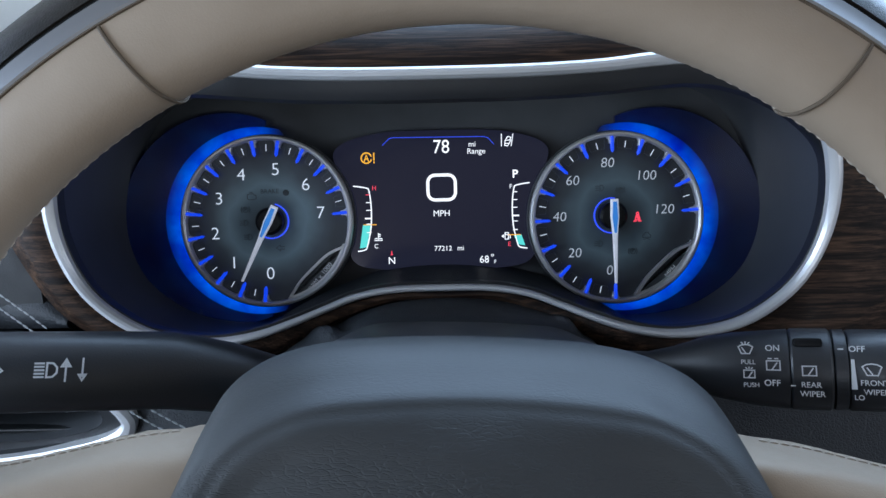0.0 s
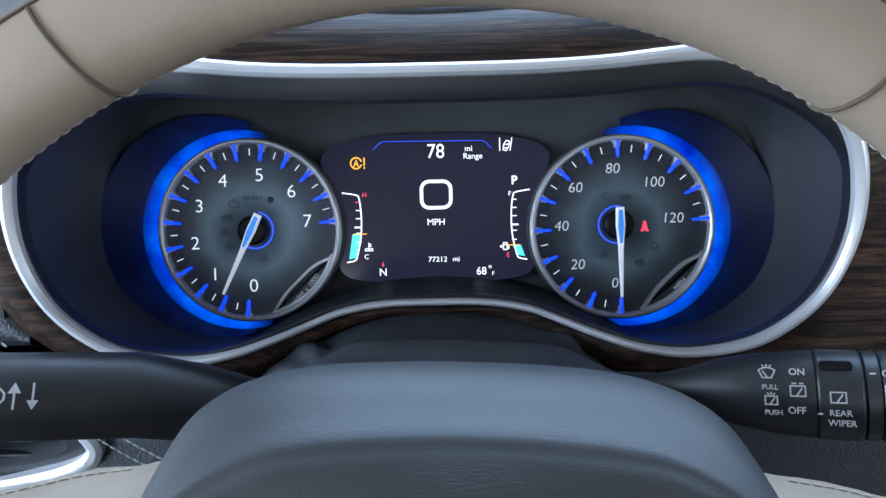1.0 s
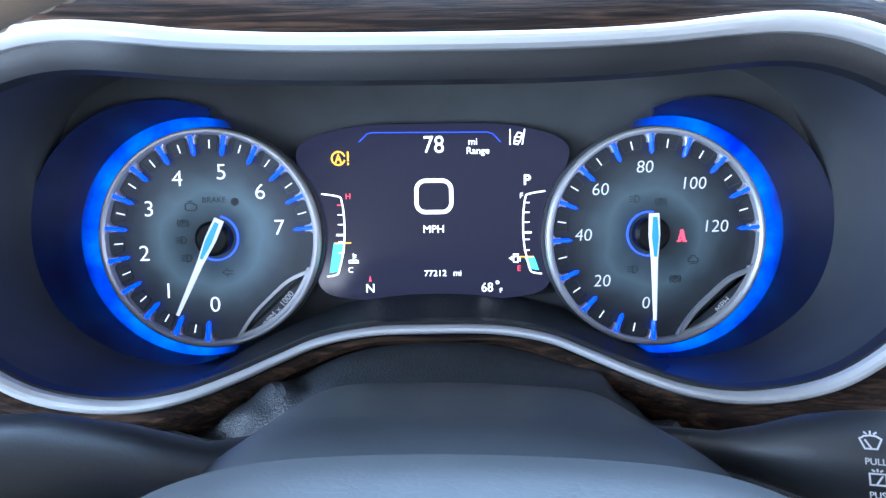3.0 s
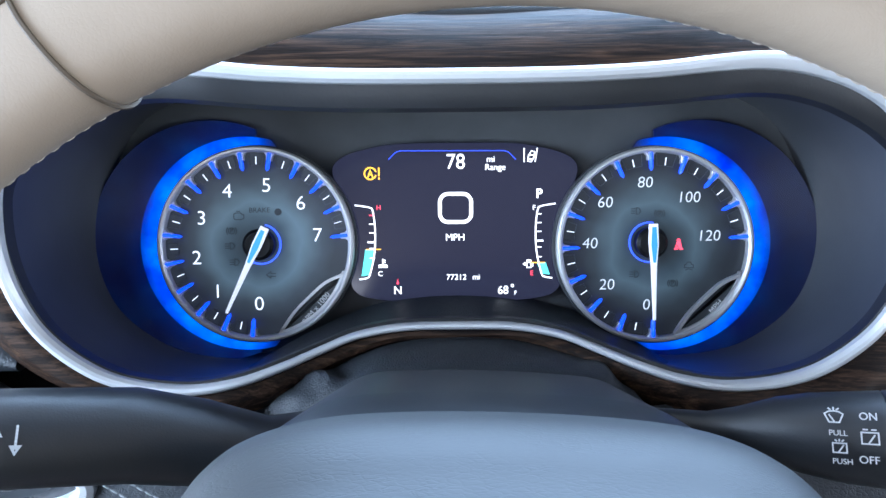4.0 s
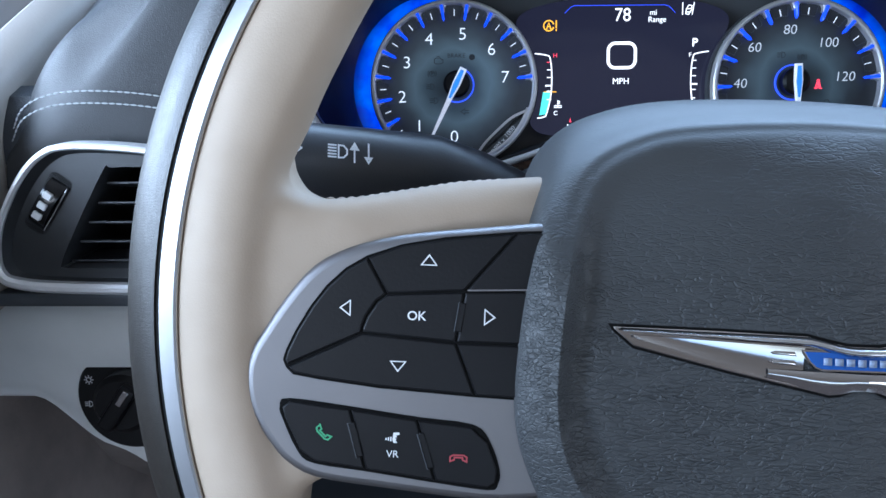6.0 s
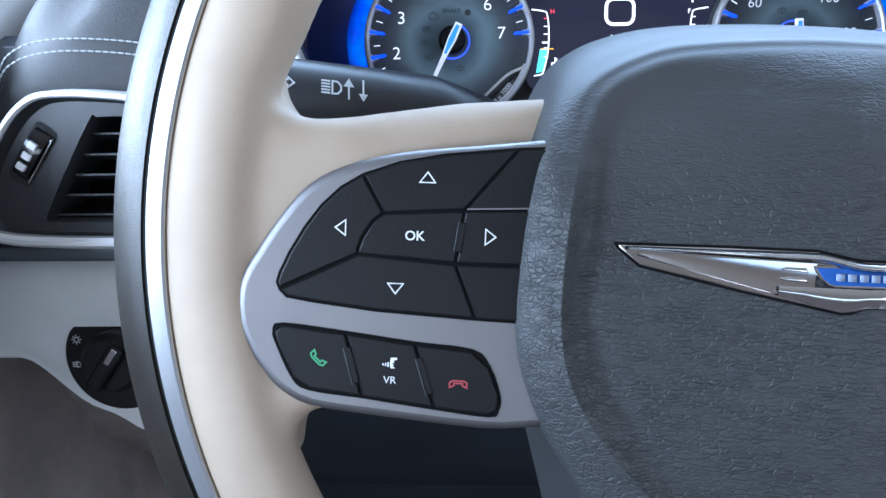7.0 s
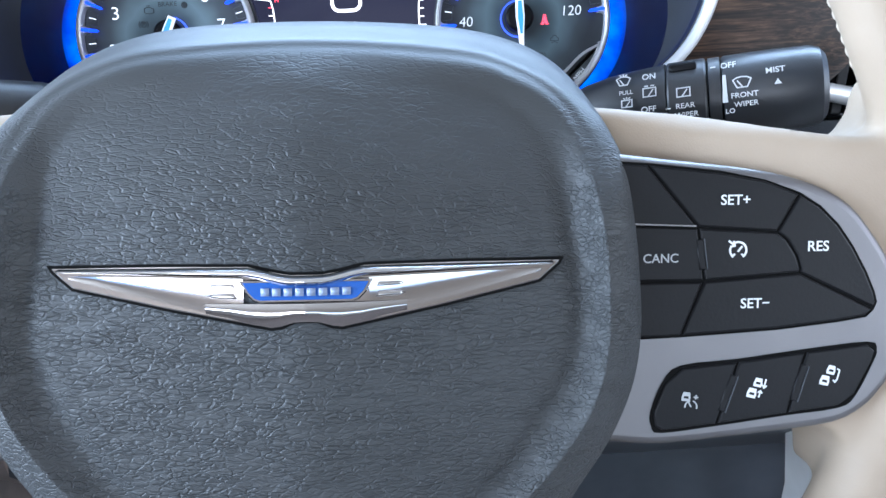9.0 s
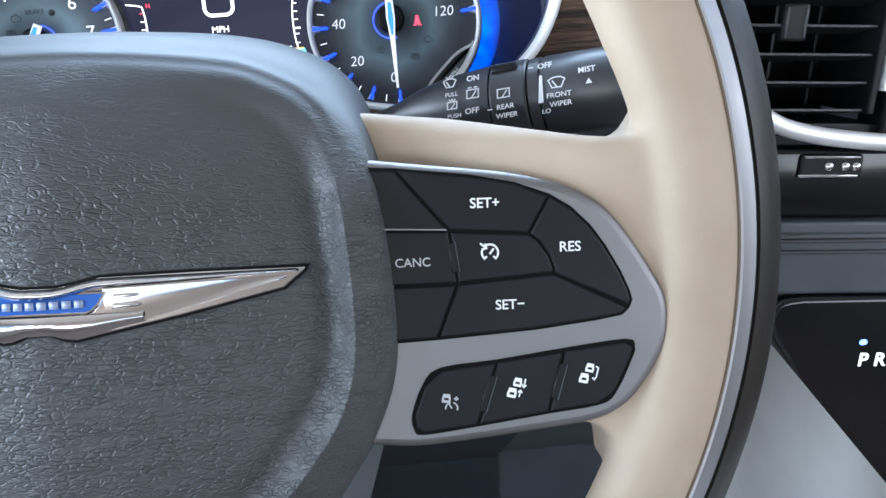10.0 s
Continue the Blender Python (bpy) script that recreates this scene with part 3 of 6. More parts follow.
def nearest_by_angle(path, n):
    """n points of a closed path at even angles about its middle, widened sideways."""
    pol = sorted(((math.atan2(p[1] - 0.004, p[0] * 0.42), p) for p in path), key=lambda a: a[0])
    out = []
    for i in range(n):
        a = -math.pi + 2 * math.pi * (i + 0.5) / n
        out.append(min(pol, key=lambda q: abs(q[0] - a))[1])
    return out


inner_ring = nearest_by_angle([(p[0] + q.x * 0.0022, p[1] + q.y * 0.0022, p[2] - 0.0005) for p, q in zip(spline(BEZEL, 30), outward(spline(BEZEL, 30)))], 220)
outer_ring = nearest_by_angle(wood_outer, 220)
rings = []
for t in (0.0, 0.08, 0.25, 0.5, 0.75, 0.93, 1.0):
    rings.append([tuple(a + (b - a) * t + (0, 0, 0.004 * math.sin(math.pi * min(1, t * 1.05)))[c] for c, (a, b) in enumerate(zip(p, q))) for p, q in zip(inner_ring, outer_ring)])
rings.append([(p[0] * 1.01, p[1] * 1.01, p[2] - 0.012) for p in outer_ring])
part("wood_trim", loft(rings), WOOD, dash, "dark striped wood fascia with a glossy coat", CLUSTER)

# faces of the dials
GL, GR = (-0.0998, -0.0030), (0.0993, -0.0050)


def dial(name, c, first, step, majors, glow_sign, label):
    """One dial with its ring, ticks and lit crescent."""
    cx, cy = c
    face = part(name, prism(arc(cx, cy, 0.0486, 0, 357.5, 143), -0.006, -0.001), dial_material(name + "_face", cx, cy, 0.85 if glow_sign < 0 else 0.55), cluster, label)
    part("ring", band(cx, cy, 0.0462, 0.0490, 0, 360, -0.002, 0.0042, 96, 0.0009), DIALRING, face, "satin silver ring")
    part("ring_wall", band(cx, cy, 0.0489, 0.0499, 0, 360, -0.010, -0.0030, 96), BOWL, face)
    for i in range(majors):
        a = radians(first - step * i)
        ca, sa = math.cos(a), math.sin(a)

        def at(r, s):
            return (cx + ca * r - sa * s, cy + sa * r + ca * s)
        part("tick_mount", prism([at(0.0470, -0.0036), at(0.0470, 0.0036), at(0.0448, 0.0017), at(0.0424, 0.0013), at(0.0424, -0.0013), at(0.0448, -0.0017)], -0.001, 0.0020, 0.0004, 1), DIALRING, face)
        part("tick", prism([at(0.0475, -0.00095), at(0.0475, 0.00095), at(0.0385, 0.00075), at(0.0372, 0.0), at(0.0385, -0.00075)], 0.0005, 0.0034, 0.0006, 1), TICK_GLOW, face, "glowing blue tick")
        if i < majors - 1:
            a2 = a - radians(step / 2)
            ca, sa = math.cos(a2), math.sin(a2)
            part("minor_tick", prism([at(0.0440, -0.0002), at(0.0440, 0.0002), at(0.0402, 0.0002), at(0.0402, -0.0002)], -0.001, -0.0006), NUM_GLOW, face, "thin white tick")
            half = math.degrees(0.0035 / 0.044)
            w = step / 2 - half
            m0 = math.degrees(a2)
            cell = arc(cx, cy, 0.0462, m0 + w, m0 - w, 6) + arc(cx, cy, 0.0398, m0 - w * 0.86, m0 + w * 0.86, 6)
            part("tick_frame", strokes([cell + cell[:1]], 0.0003, -0.001, -0.0007), SHROUD, face)
    # lit crescent outside the ring
    mid = 180 if glow_sign < 0 else 0
    shift = 0.0060 * glow_sign
    outer = arc(cx + shift, cy, 0.0542, mid - 104, mid + 104, 60)
    inner = arc(cx, cy, 0.0496, mid + 102, mid - 102, 60)
    part("halo", prism(outer + inner, -0.0070, -0.0040), halo_material(name + "_halo", 0.62, (cx, cy), glow_sign, (0.0500, 0.0625, 0.22)), face, "glowing blue crescent")
    lens = arc(cx + 0.0245 * glow_sign, cy + 0.001, 0.0618, mid - 112, mid + 112, 60)
    part("lens", prism(lens, -0.0105, -0.0072), halo_material(name + "_lens", 0.042, (cx, cy), glow_sign, (0.0520, 0.0740, 0.22)), face, "dark blue smoked lens")
    return face


tach = dial("tachometer", GL, 266.5, 18.64, 15, -1, "dark tachometer dial with white numerals")
speedo = dial("speedometer", GR, 269.5, 22.03, 13, 1, "dark speedometer dial with white numerals")
for body, x, y in (("0", -0.0996, -0.0333), ("1", -0.1205, -0.0268), ("2", -0.1305, -0.0097), ("3", -0.1275, 0.0103), ("4", -0.1142, 0.0237), ("5", -0.0945, 0.0264), ("6", -0.0775, 0.0174), ("7", -0.0695, 0.0012)):
    letters(body, 0.0100, NUM_GLOW, tach, x, y, -0.0007, name="numeral", wide=1.05, bold=-0.010)
for body, x, y in (("0", 0.0962, -0.0354), ("20", 0.0762, -0.025), ("40", 0.0676, -0.0041), ("60", 0.0751, 0.0164), ("80", 0.095, 0.0262), ("100", 0.1169, 0.0186), ("120", 0.1272, -0.0008)):
    letters(body, 0.0078, NUM_DIM, speedo, x, y, -0.0007, name="numeral", wide=1.02, bold=-0.012, slant=0.10)


def pod(c, words, face, lx, ly, turn):
    cx, cy = c
    inner = [(cx + 0.0107, cy - 0.0455), (cx + 0.0135, cy - 0.041), (cx + 0.0185, cy - 0.034), (cx + 0.026, cy - 0.0265), (cx + 0.034, cy - 0.0195), (cx + 0.0425, cy - 0.0155), (cx + 0.0465, cy - 0.0135)]
    inner = spline(inner, 4, False)
    a0, a1 = math.degrees(math.atan2(-0.0135, 0.0465)), math.degrees(math.atan2(-0.0455, 0.0107))
    outer = arc(cx, cy, 0.0462, a0, a1, 14)
    part("unit_panel", prism(inner + outer, -0.001, 0.0010, 0.0003, 1), UNITP, face)
    loop = inner + arc(cx, cy, 0.0456, a0 - 2, a1 + 2, 14)
    part("unit_frame", strokes([loop + loop[:1]], 0.0015, -0.001, 0.0024), DIALRING, face, "silver frame round the unit")
    letters(words, 0.0040, DIMWHITE, face, lx, ly, 0.0012, turn, name="unit_lettering")


pod(GL, "RPM x 1000", tach, -0.0705, -0.0352, 50)
pod(GR, "MPH", speedo, 0.1305, -0.0362, 48)


def needle(face, px, py, tx, ty, ring0, ring1):
    d = Vector((tx - px, ty - py))
    L = d.length
    d.normalize()
    s = Vector((-d.y, d.x))
    P = Vector((px, py))

    def at(r, w):
        q = P + d * r + s * w
        return (q.x, q.y)
    part("needle_hub", band(px, py, 0.0001, 0.0078, 0, 360, -0.001, 0.006, 40, 0.0015), BUTTON, face, "black needle hub")
    part("needle", prism([at(-0.0095, -0.0021), at(-0.0095, 0.0021), at(0.0, 0.0024), at(0.011, 0.0014), at(L, 0.0006), at(L, -0.0006), at(0.011, -0.0014), at(0.0, -0.0024)], 0.0062, 0.0080, 0.0005, 1), NEEDLE, face, "white needle with a blue core")
    part("needle_core", prism([at(-0.0080, -0.0010), at(-0.0080, 0.0010), at(0.001, 0.0015), at(0.0095, 0.0006), at(0.0095, -0.0006), at(0.001, -0.0015)], 0.0081, 0.0085), NEEDLE_BLUE, face, "blue needle core")
    part("hub_ring", band(px, py, 0.0096, 0.0103, ring0, ring1, -0.001, 0.0002, 40), BLUE_GLOW, face, "thin glowing blue ring")


needle(tach, -0.0980, -0.0028, -0.1140, -0.0364, -125, 75)
needle(speedo, 0.0972, -0.0036, 0.0980, -0.0418, 80, 285)


def icon(lines, w, material, parent, x, y, h, s, label="", name="symbol", m=None):
    """A small printed symbol; its strokes lie in a square of side 2."""
    bm = strokes([[(px * s, py * s) for px, py in l] for l in lines], w, 0.0, 0.00012)
    mm = (m or Matrix.Identity(4)) @ Matrix.Translation((x, y, h))
    return part(name, bm, material, parent, label, mm)


def circle(r=1.0, cx=0.0, cy=0.0, a0=0, a1=360, n=16):
    return arc(cx, cy, r, a0, a1, n)


ENGINE = [[(-0.9, -0.5), (-0.9, 0.3), (-0.5, 0.5), (0.3, 0.5), (0.6, 0.2), (0.9, 0.2), (0.9, -0.5), (0.4, -0.7), (-0.6, -0.7), (-0.9, -0.5)], [(-0.4, 0.8), (0.2, 0.8)]]
PARK = [circle(0.55), circle(0.9, 0, 0, 140, 220, 6), circle(0.9, 0, 0, -40, 40, 6), [(-0.15, -0.3), (-0.15, 0.35), (0.2, 0.3), (0.2, 0.05), (-0.1, 0.0)]]
LAMP = [[(0.0, 0.6), (0.0, -0.6), (0.5, -0.5), (0.8, 0.0), (0.5, 0.5), (0.0, 0.6)], [(-0.9, 0.4), (-0.2, 0.4)], [(-0.9, 0.0), (-0.2, 0.0)], [(-0.9, -0.4), (-0.2, -0.4)]]
ARROW = [[(0.9, 0.25), (0.0, 0.25), (0.0, 0.6), (-0.8, 0.0), (0.0, -0.6), (0.0, -0.25), (0.9, -0.25)]]
CAR = [[(-0.8, -0.4), (-0.8, 0.1), (-0.5, 0.2), (-0.3, 0.6), (0.3, 0.6), (0.5, 0.2), (0.8, 0.1), (0.8, -0.4), (-0.8, -0.4)], [(-0.6, -0.8), (0.0, -0.6), (0.6, -0.8)]]
for lines, x, y in ((ENGINE, -0.1087, 0.0116), (PARK, -0.1126, 0.0040), (LAMP, -0.1135, -0.0036), (LAMP, -0.1114, -0.0118), (ARROW, -0.0934, -0.0184)):
    icon(lines, 0.0004, DULL, tach, x, y, -0.0008, 0.0028, "unlit telltale")
letters("BRAKE", 0.0036, DULL, tach, -0.0983, 0.0142, -0.0008, name="telltale_lettering")
part("telltale_dot", prism(arc(-0.089, 0.0133, 0.0018, 0, 345, 23), -0.001, -0.0007), DULL, tach)
for lines, x, y in ((LAMP, 0.0906, 0.0121), (PARK, 0.1023, 0.0107), (CAR, 0.1173, -0.0155), (PARK, 0.1093, -0.0244), (LAMP, 0.0900, -0.0197)):
    icon(lines, 0.0004, DULL, speedo, x, y, -0.0008, 0.0028, "unlit telltale")
BELT = [circle(0.22, 0, 0.7, 0, 360, 8), [(-0.25, 0.35), (0.25, 0.35), (0.45, -0.5), (-0.45, -0.5), (-0.25, 0.35)], [(-0.1, 0.3), (0.1, -0.4)], [(0.0, 0.3), (0.2, -0.4)], [(-0.3, 0.1), (0.3, -0.3)], [(-0.7, -0.75), (-0.2, -0.75)], [(0.2, -0.75), (0.7, -0.75)]]
icon(BELT, 0.0006, RED_GLOW, speedo, 0.1120, -0.0049, -0.0007, 0.0030, "glowing red belt telltale")

# display between the dials
half = [(0, 0.0474), (0.030, 0.0470), (0.048, 0.0440), (0.0585, 0.0400), (0.0625, 0.0345), (0.0605, 0.0255), (0.0555, 0.0080), (0.0535, -0.0060), (0.0540, -0.0225), (0.0515, -0.0285), (0.0440, -0.0318), (0.025, -0.0338), (0, -0.0342)]
display = part("display", prism(spline(mirrored(half), 4), -0.0115, -0.0085), SCREEN, cluster, "dark glass display with lit readings")
DH = -0.0083
letters("78", 0.0110, WHITE_GLOW, display, 0.0004, 0.0376, DH, name="range_reading", wide=0.9)
letters("mi", 0.0044, WHITE_GLOW, display, 0.0183, 0.0390, DH, name="range_unit")
letters("Range", 0.0044, WHITE_GLOW, display, 0.0206, 0.0349, DH, name="range_caption")


def rounded(x0, x1, y0, y1, r):
    out = []
    for cx, cy, a in ((x1 - r, y1 - r, 0), (x0 + r, y1 - r, 90), (x0 + r, y0 + r, 180), (x1 - r, y0 + r, 270)):
        out += arc(cx, cy, r, a, a + 90, 6)
    return out


zero = rounded(-0.0078, 0.0082, 0.0072, 0.0216, 0.0042)
part("speed_reading", strokes([zero + zero[:1]], 0.0018, DH, DH + 0.0001), WHITE_GLOW, display, "large white zero")
letters("MPH", 0.0050, WHITE_GLOW, display, -0.0001, -0.0008, DH, name="speed_unit")
letters("77212", 0.0040, WHITE_GLOW, display, 0.0004, -0.0213, DH, name="odometer_reading", wide=1.05)
letters("mi", 0.0040, WHITE_GLOW, display, 0.0106, -0.0213, DH, name="odometer_unit")
letters("N", 0.0058, WHITE_GLOW, display, -0.0299, -0.0280, DH, name="compass_reading")
part("compass_mark", prism([(-0.0305, -0.0246), (-0.0293, -0.0246), (-0.0299, -0.0218)], DH, DH + 0.0001), RED_GLOW, display)
letters("68", 0.0060, WHITE_GLOW, display, 0.0244, -0.0283, DH, name="temperature_reading", wide=0.95)
letters("°", 0.0060, WHITE_GLOW, display, 0.0292, -0.0276, DH, name="degree_mark")
letters("F", 0.0030, WHITE_GLOW, display, 0.0308, -0.0297, DH, name="temperature_unit")
letters("P", 0.0066, WHITE_GLOW, display, 0.0430, 0.0212, DH, name="gear_reading", bold=0.02)
letters("F", 0.0036, WHITE_GLOW, display, 0.0404, 0.0141, DH, name="full_mark")
letters("E", 0.0036, RED_GLOW, display, 0.0392, -0.0195, DH, name="empty_mark")
letters("H", 0.0036, RED_GLOW, display, -0.0392, 0.0148, DH, name="hot_mark")
letters("C", 0.0036, WHITE_GLOW, display, -0.0388, -0.0192, DH, name="cold_mark")
for sx in (-1, 1):
    scale = spline([(sx * 0.0512, 0.0162), (sx * 0.0440, 0.0150), (sx * 0.0422, 0.0130), (sx * 0.0412, 0.004), (sx * 0.0416, -0.008), (sx * 0.0440, -0.0190), (sx * 0.0455, -0.0212), (sx * 0.0495, -0.0220)], 4, False)
    part("gauge_scale", strokes([scale], 0.0007, DH, DH + 0.0001), WHITE_GLOW, display, "thin white gauge scale")
    for k, y in enumerate((0.0110, 0.0065, 0.0020, -0.0028, -0.0060, -0.0110)):
        part("scale_mark", strokes([[(sx * 0.0416, y), (sx * (0.0440 + 0.0008 * (k == 3)), y)]], 0.0005 + 0.0004 * (k == 3), DH, DH + 0.0001), RED_GLOW if (sx < 0 and k == 0) else WHITE_GLOW, display)
    top = -0.0065 if sx < 0 else -0.0140
    fill = [(sx * 0.0417, top), (sx * 0.0463, top), (sx * 0.0485, -0.0203), (sx * 0.0444, -0.0196)]
    part("gauge_fill", prism(fill if sx > 0 else fill[::-1], DH - 0.0001, DH + 0.00005), TEAL_GLOW, display, "teal gauge fill")
    part("gauge_pointer", strokes([[(sx * 0.0385, top), (sx * 0.0458, top)]], 0.0005, DH, DH + 0.0002), AMBER_GLOW, display, "thin amber pointer")
icon([circle(0.75, -0.25, 0, 20, 340, 18), [(-0.55, -0.45), (-0.25, 0.45), (0.05, -0.45)], [(-0.45, -0.12), (-0.05, -0.12)], [(0.85, 0.7), (0.85, -0.3)], [(0.85, -0.55), (0.85, -0.72)]], 0.00075, AMBER_GLOW, display, -0.0422, 0.0323, DH, 0.0040, "amber warning symbol")
icon([[(-0.9, 1.0), (-0.9, -0.9)], [(0.95, 1.0), (0.65, -0.9)], [(-0.4, -0.8), (-0.3, 0.0), (0.1, 0.6), (0.6, 0.5), (0.5, -0.2), (0.1, -0.9), (-0.4, -0.8)], [(-0.25, 0.0), (0.45, 0.05)], [(-0.3, -0.5), (0.3, -0.5)]], 0.0005, WHITE_GLOW, display, 0.0386, 0.0408, DH, 0.0036, "white lane symbol")
icon([[(0.0, 0.9), (0.0, -0.3)], [(0.0, 0.6), (0.5, 0.6)], [(0.0, 0.2), (0.5, 0.2)], [(-0.9, -0.5), (-0.5, -0.35), (0.0, -0.55), (0.5, -0.35), (0.9, -0.5)], [(-0.9, -0.85), (0.9, -0.85)]], 0.0005, WHITE_GLOW, display, -0.0374, -0.0137, DH, 0.0024, "white coolant symbol")
icon([[(-0.5, -0.9), (-0.5, 0.8), (0.4, 0.8), (0.4, -0.9), (-0.5, -0.9)], [(-0.4, 0.3), (0.3, 0.3)], [(0.45, 0.3), (0.85, 0.1), (0.85, -0.7)], [(-0.9, 0.2), (-1.3, -0.1), (-0.9, -0.4), (-0.9, 0.2)]], 0.0005, WHITE_GLOW, display, 0.0378, -0.0145, DH, 0.0022, "white fuel pump symbol")
part("display_line", strokes([[(-0.0337, 0.0395), (-0.0300, 0.0430), (-0.0280, 0.0437), (0.0250, 0.0433), (0.0275, 0.0425), (0.0310, 0.0388)]], 0.00032, DH, DH + 0.0001), BLUE_GLOW, display, "thin blue line")

# ---- steering wheel ----
wheel = thing("steering_wheel", WHEEL, "tan leather steering wheel with silver trim and black centre pad", "steering wheel")
RR, RA, RB, RH = 0.1755, 0.0190, 0.0155, -0.0062
RIM_SHIFT = Matrix.Translation((-0.0009, 0, 0))


def rim_section(a, lift=0.0):
    """Radius and height of the rim's skin: the outer half is wider and falls away from the driver."""
    c, s = math.cos(radians(a)), math.sin(radians(a))
    r = RR + ((0.0287 if c > 0 else RA) + lift) * c
    return r, RH + (RB + lift) * s - 0.42 * max(0.0, r - 0.160)


def ring_solid(a0, a1, lift, depth, n=200, k=10, closed=False, bm=None, crown=0.0):
    """A strip of the wheel's rim between two angles of its section."""
    if closed:
        sec = [rim_section(a, lift) for a in range(0, 360, 12)]
    else:
        angs = [a0 + (a1 - a0) * i / k for i in range(k + 1)]
        sec = [rim_section(a, lift - (0.0007 if i in (0, k) else 0) + crown * math.sin(math.pi * i / k)) for i, a in enumerate(angs)]
        sec += [rim_section(a, -depth) for a in reversed(angs)]
    rings = [[(r * math.cos(2 * math.pi * i / n), r * math.sin(2 * math.pi * i / n), h) for r, h in sec] for i in range(n)]
    return loft(rings + rings[:1], bm=bm)


SPOKE = [(-0.070, 0.0388), (-0.1035, 0.0360), (-0.1346, 0.0318), (-0.1450, 0.0312), (-0.1515, 0.0340), (-0.1555, 0.0400), (-0.1572, 0.0480), (-0.1680, 0.0540), (-0.1780, 0.0),
         (-0.1660, -0.0700), (-0.1480, -0.0700), (-0.1475, -0.0600), (-0.1450, -0.0530), (-0.1400, -0.0490), (-0.1250, -0.0480), (-0.0700, -0.0480)]


def flip(pts):
    return [(-x, y) for x, y in reversed(pts)]


bm = ring_solid(0, 360, -0.0006, 0, closed=True)
RIGHT_SPOKE = flip([(x - 0.0050 if 2 <= i <= 6 else x, y) for i, (x, y) in enumerate(SPOKE)])
for s in (SPOKE, RIGHT_SPOKE):
    sp = prism(s, -0.034, -0.0004, 0.0085, 4)
    for v in sp.verts:
        k = smoothstep(0.150, 0.085, abs(v.co.x)) * smoothstep(0.020, 0.034, v.co.y)
        v.co.z -= 0.013 * k
        v.co.y += 0.0030 * k
    me = bpy.data.meshes.new("spoke")
    sp.to_mesh(me)
    sp.free()
    bm.from_mesh(me)
    bpy.data.meshes.remove(me)
raw = bpy.data.meshes.new("raw")
bm.to_mesh(raw)
bm.free()
tmp = new("raw", raw)
rm = tmp.modifiers.new("solid", 'REMESH')
rm.mode, rm.voxel_size = 'VOXEL', 0.0016
sm = tmp.modifiers.new("smooth", 'SMOOTH')
sm.factor, sm.iterations = 0.5, 18
bpy.context.view_layer.update()
rim_mesh = bpy.data.meshes.new_from_object(tmp.evaluated_get(bpy.context.evaluated_depsgraph_get()))
bpy.data.objects.remove(tmp)
rim_mesh.materials.clear()
rim_mesh.materials.append(TAN)
for v in rim_mesh.vertices:
    # thumb rests above the spokes swell inwards
    r, th = math.hypot(v.co.x, v.co.y), math.degrees(math.atan2(v.co.y, v.co.x))
    if 0.13 < r < RR and 0 < th < 180:
        k = smoothstep(0.130, 0.148, r) * smoothstep(13, 22, th) * smoothstep(46, 27, th) * 0.0015 if th < 90 else smoothstep(0.130, 0.148, r) * smoothstep(167, 159, th) * smoothstep(140, 154, th) * 0.0022
        f = 1 - k * (RR - r) / RA / r
        v.co.x *= f
        v.co.y *= f
rim_mesh.polygons.foreach_set("use_smooth", [True] * len(rim_mesh.polygons))
rim = new("rim", rim_mesh)
rim.parent = wheel
rim["label"] = "tan leather rim and spokes"
rim.matrix_basis = RIM_SHIFT

part("rim_trim", ring_solid(65.5, 78.7, 0.0006, 0.004, k=12, crown=-0.0003), RIMTRIM, wheel, "satin silver ring inlaid in the rim", RIM_SHIFT)
part("outer_grip", ring_solid(-95, 61.5, 0.0009, 0.004, k=24), GRIP, wheel, "black leather outer grip", RIM_SHIFT)
part("rim_groove", ring_solid(60.5, 67.0, -0.0004, 0.004, k=4), GAP, wheel, "dark groove beside the silver ring", RIM_SHIFT)
part("rim_groove", ring_solid(78.2, 80.2, -0.0001, 0.004, k=4), SEAM, wheel, "thin dark seam beside the tan leather", RIM_SHIFT)


def rim_point(theta, a, lift=0.0):
    r, h = rim_section(a, lift)
    return (r * math.cos(radians(theta)), r * math.sin(radians(theta)), h)


for th, skew in ((122.5, 2.0), (58.0, -2.0)):
    pts = [rim_point(th - skew * (a - 80) / 100, a, -0.0004) for a in range(81, 215, 4)]
    part("rim_seam", tube(pts, 0.00055, 6), SEAM, wheel, "sewn seam across the rim", RIM_SHIFT)

# blanket stitch along the inner edge of rim and spokes
skin = BVHTree.FromPolygons([v.co for v in rim_mesh.vertices], [p.vertices for p in rim_mesh.polygons])


def on_skin(pts, lift):
    """The points moved onto the leather's surface."""
    out = []
    for p in pts:
        co, normal, _, _ = skin.find_nearest(Vector(p))
        out.append(RIM_SHIFT @ (co + normal * lift))
    return out


for s in (1, -1):
    line = spline([(-0.092, 0.0520, -0.0370), (-0.1035, 0.0490, -0.0350), (-0.1200, 0.0445, -0.0310), (-0.1346, 0.0400, -0.0275), (-0.1440, 0.0385, -0.0260)], 8, False)
    stitches(on_skin([(s * x, y, z) for x, y, z in line], 0.0001), 0.0032, 0.0026, 0.0006, TANTHREAD, wheel, "tan stitching on the spoke")
stitches(on_skin([rim_point(t, 206) for t in range(19, 162)], -0.0001), 0.0036, 0.0026, 0.0005, TANTHREAD, wheel, "tan stitching on the inner edge")

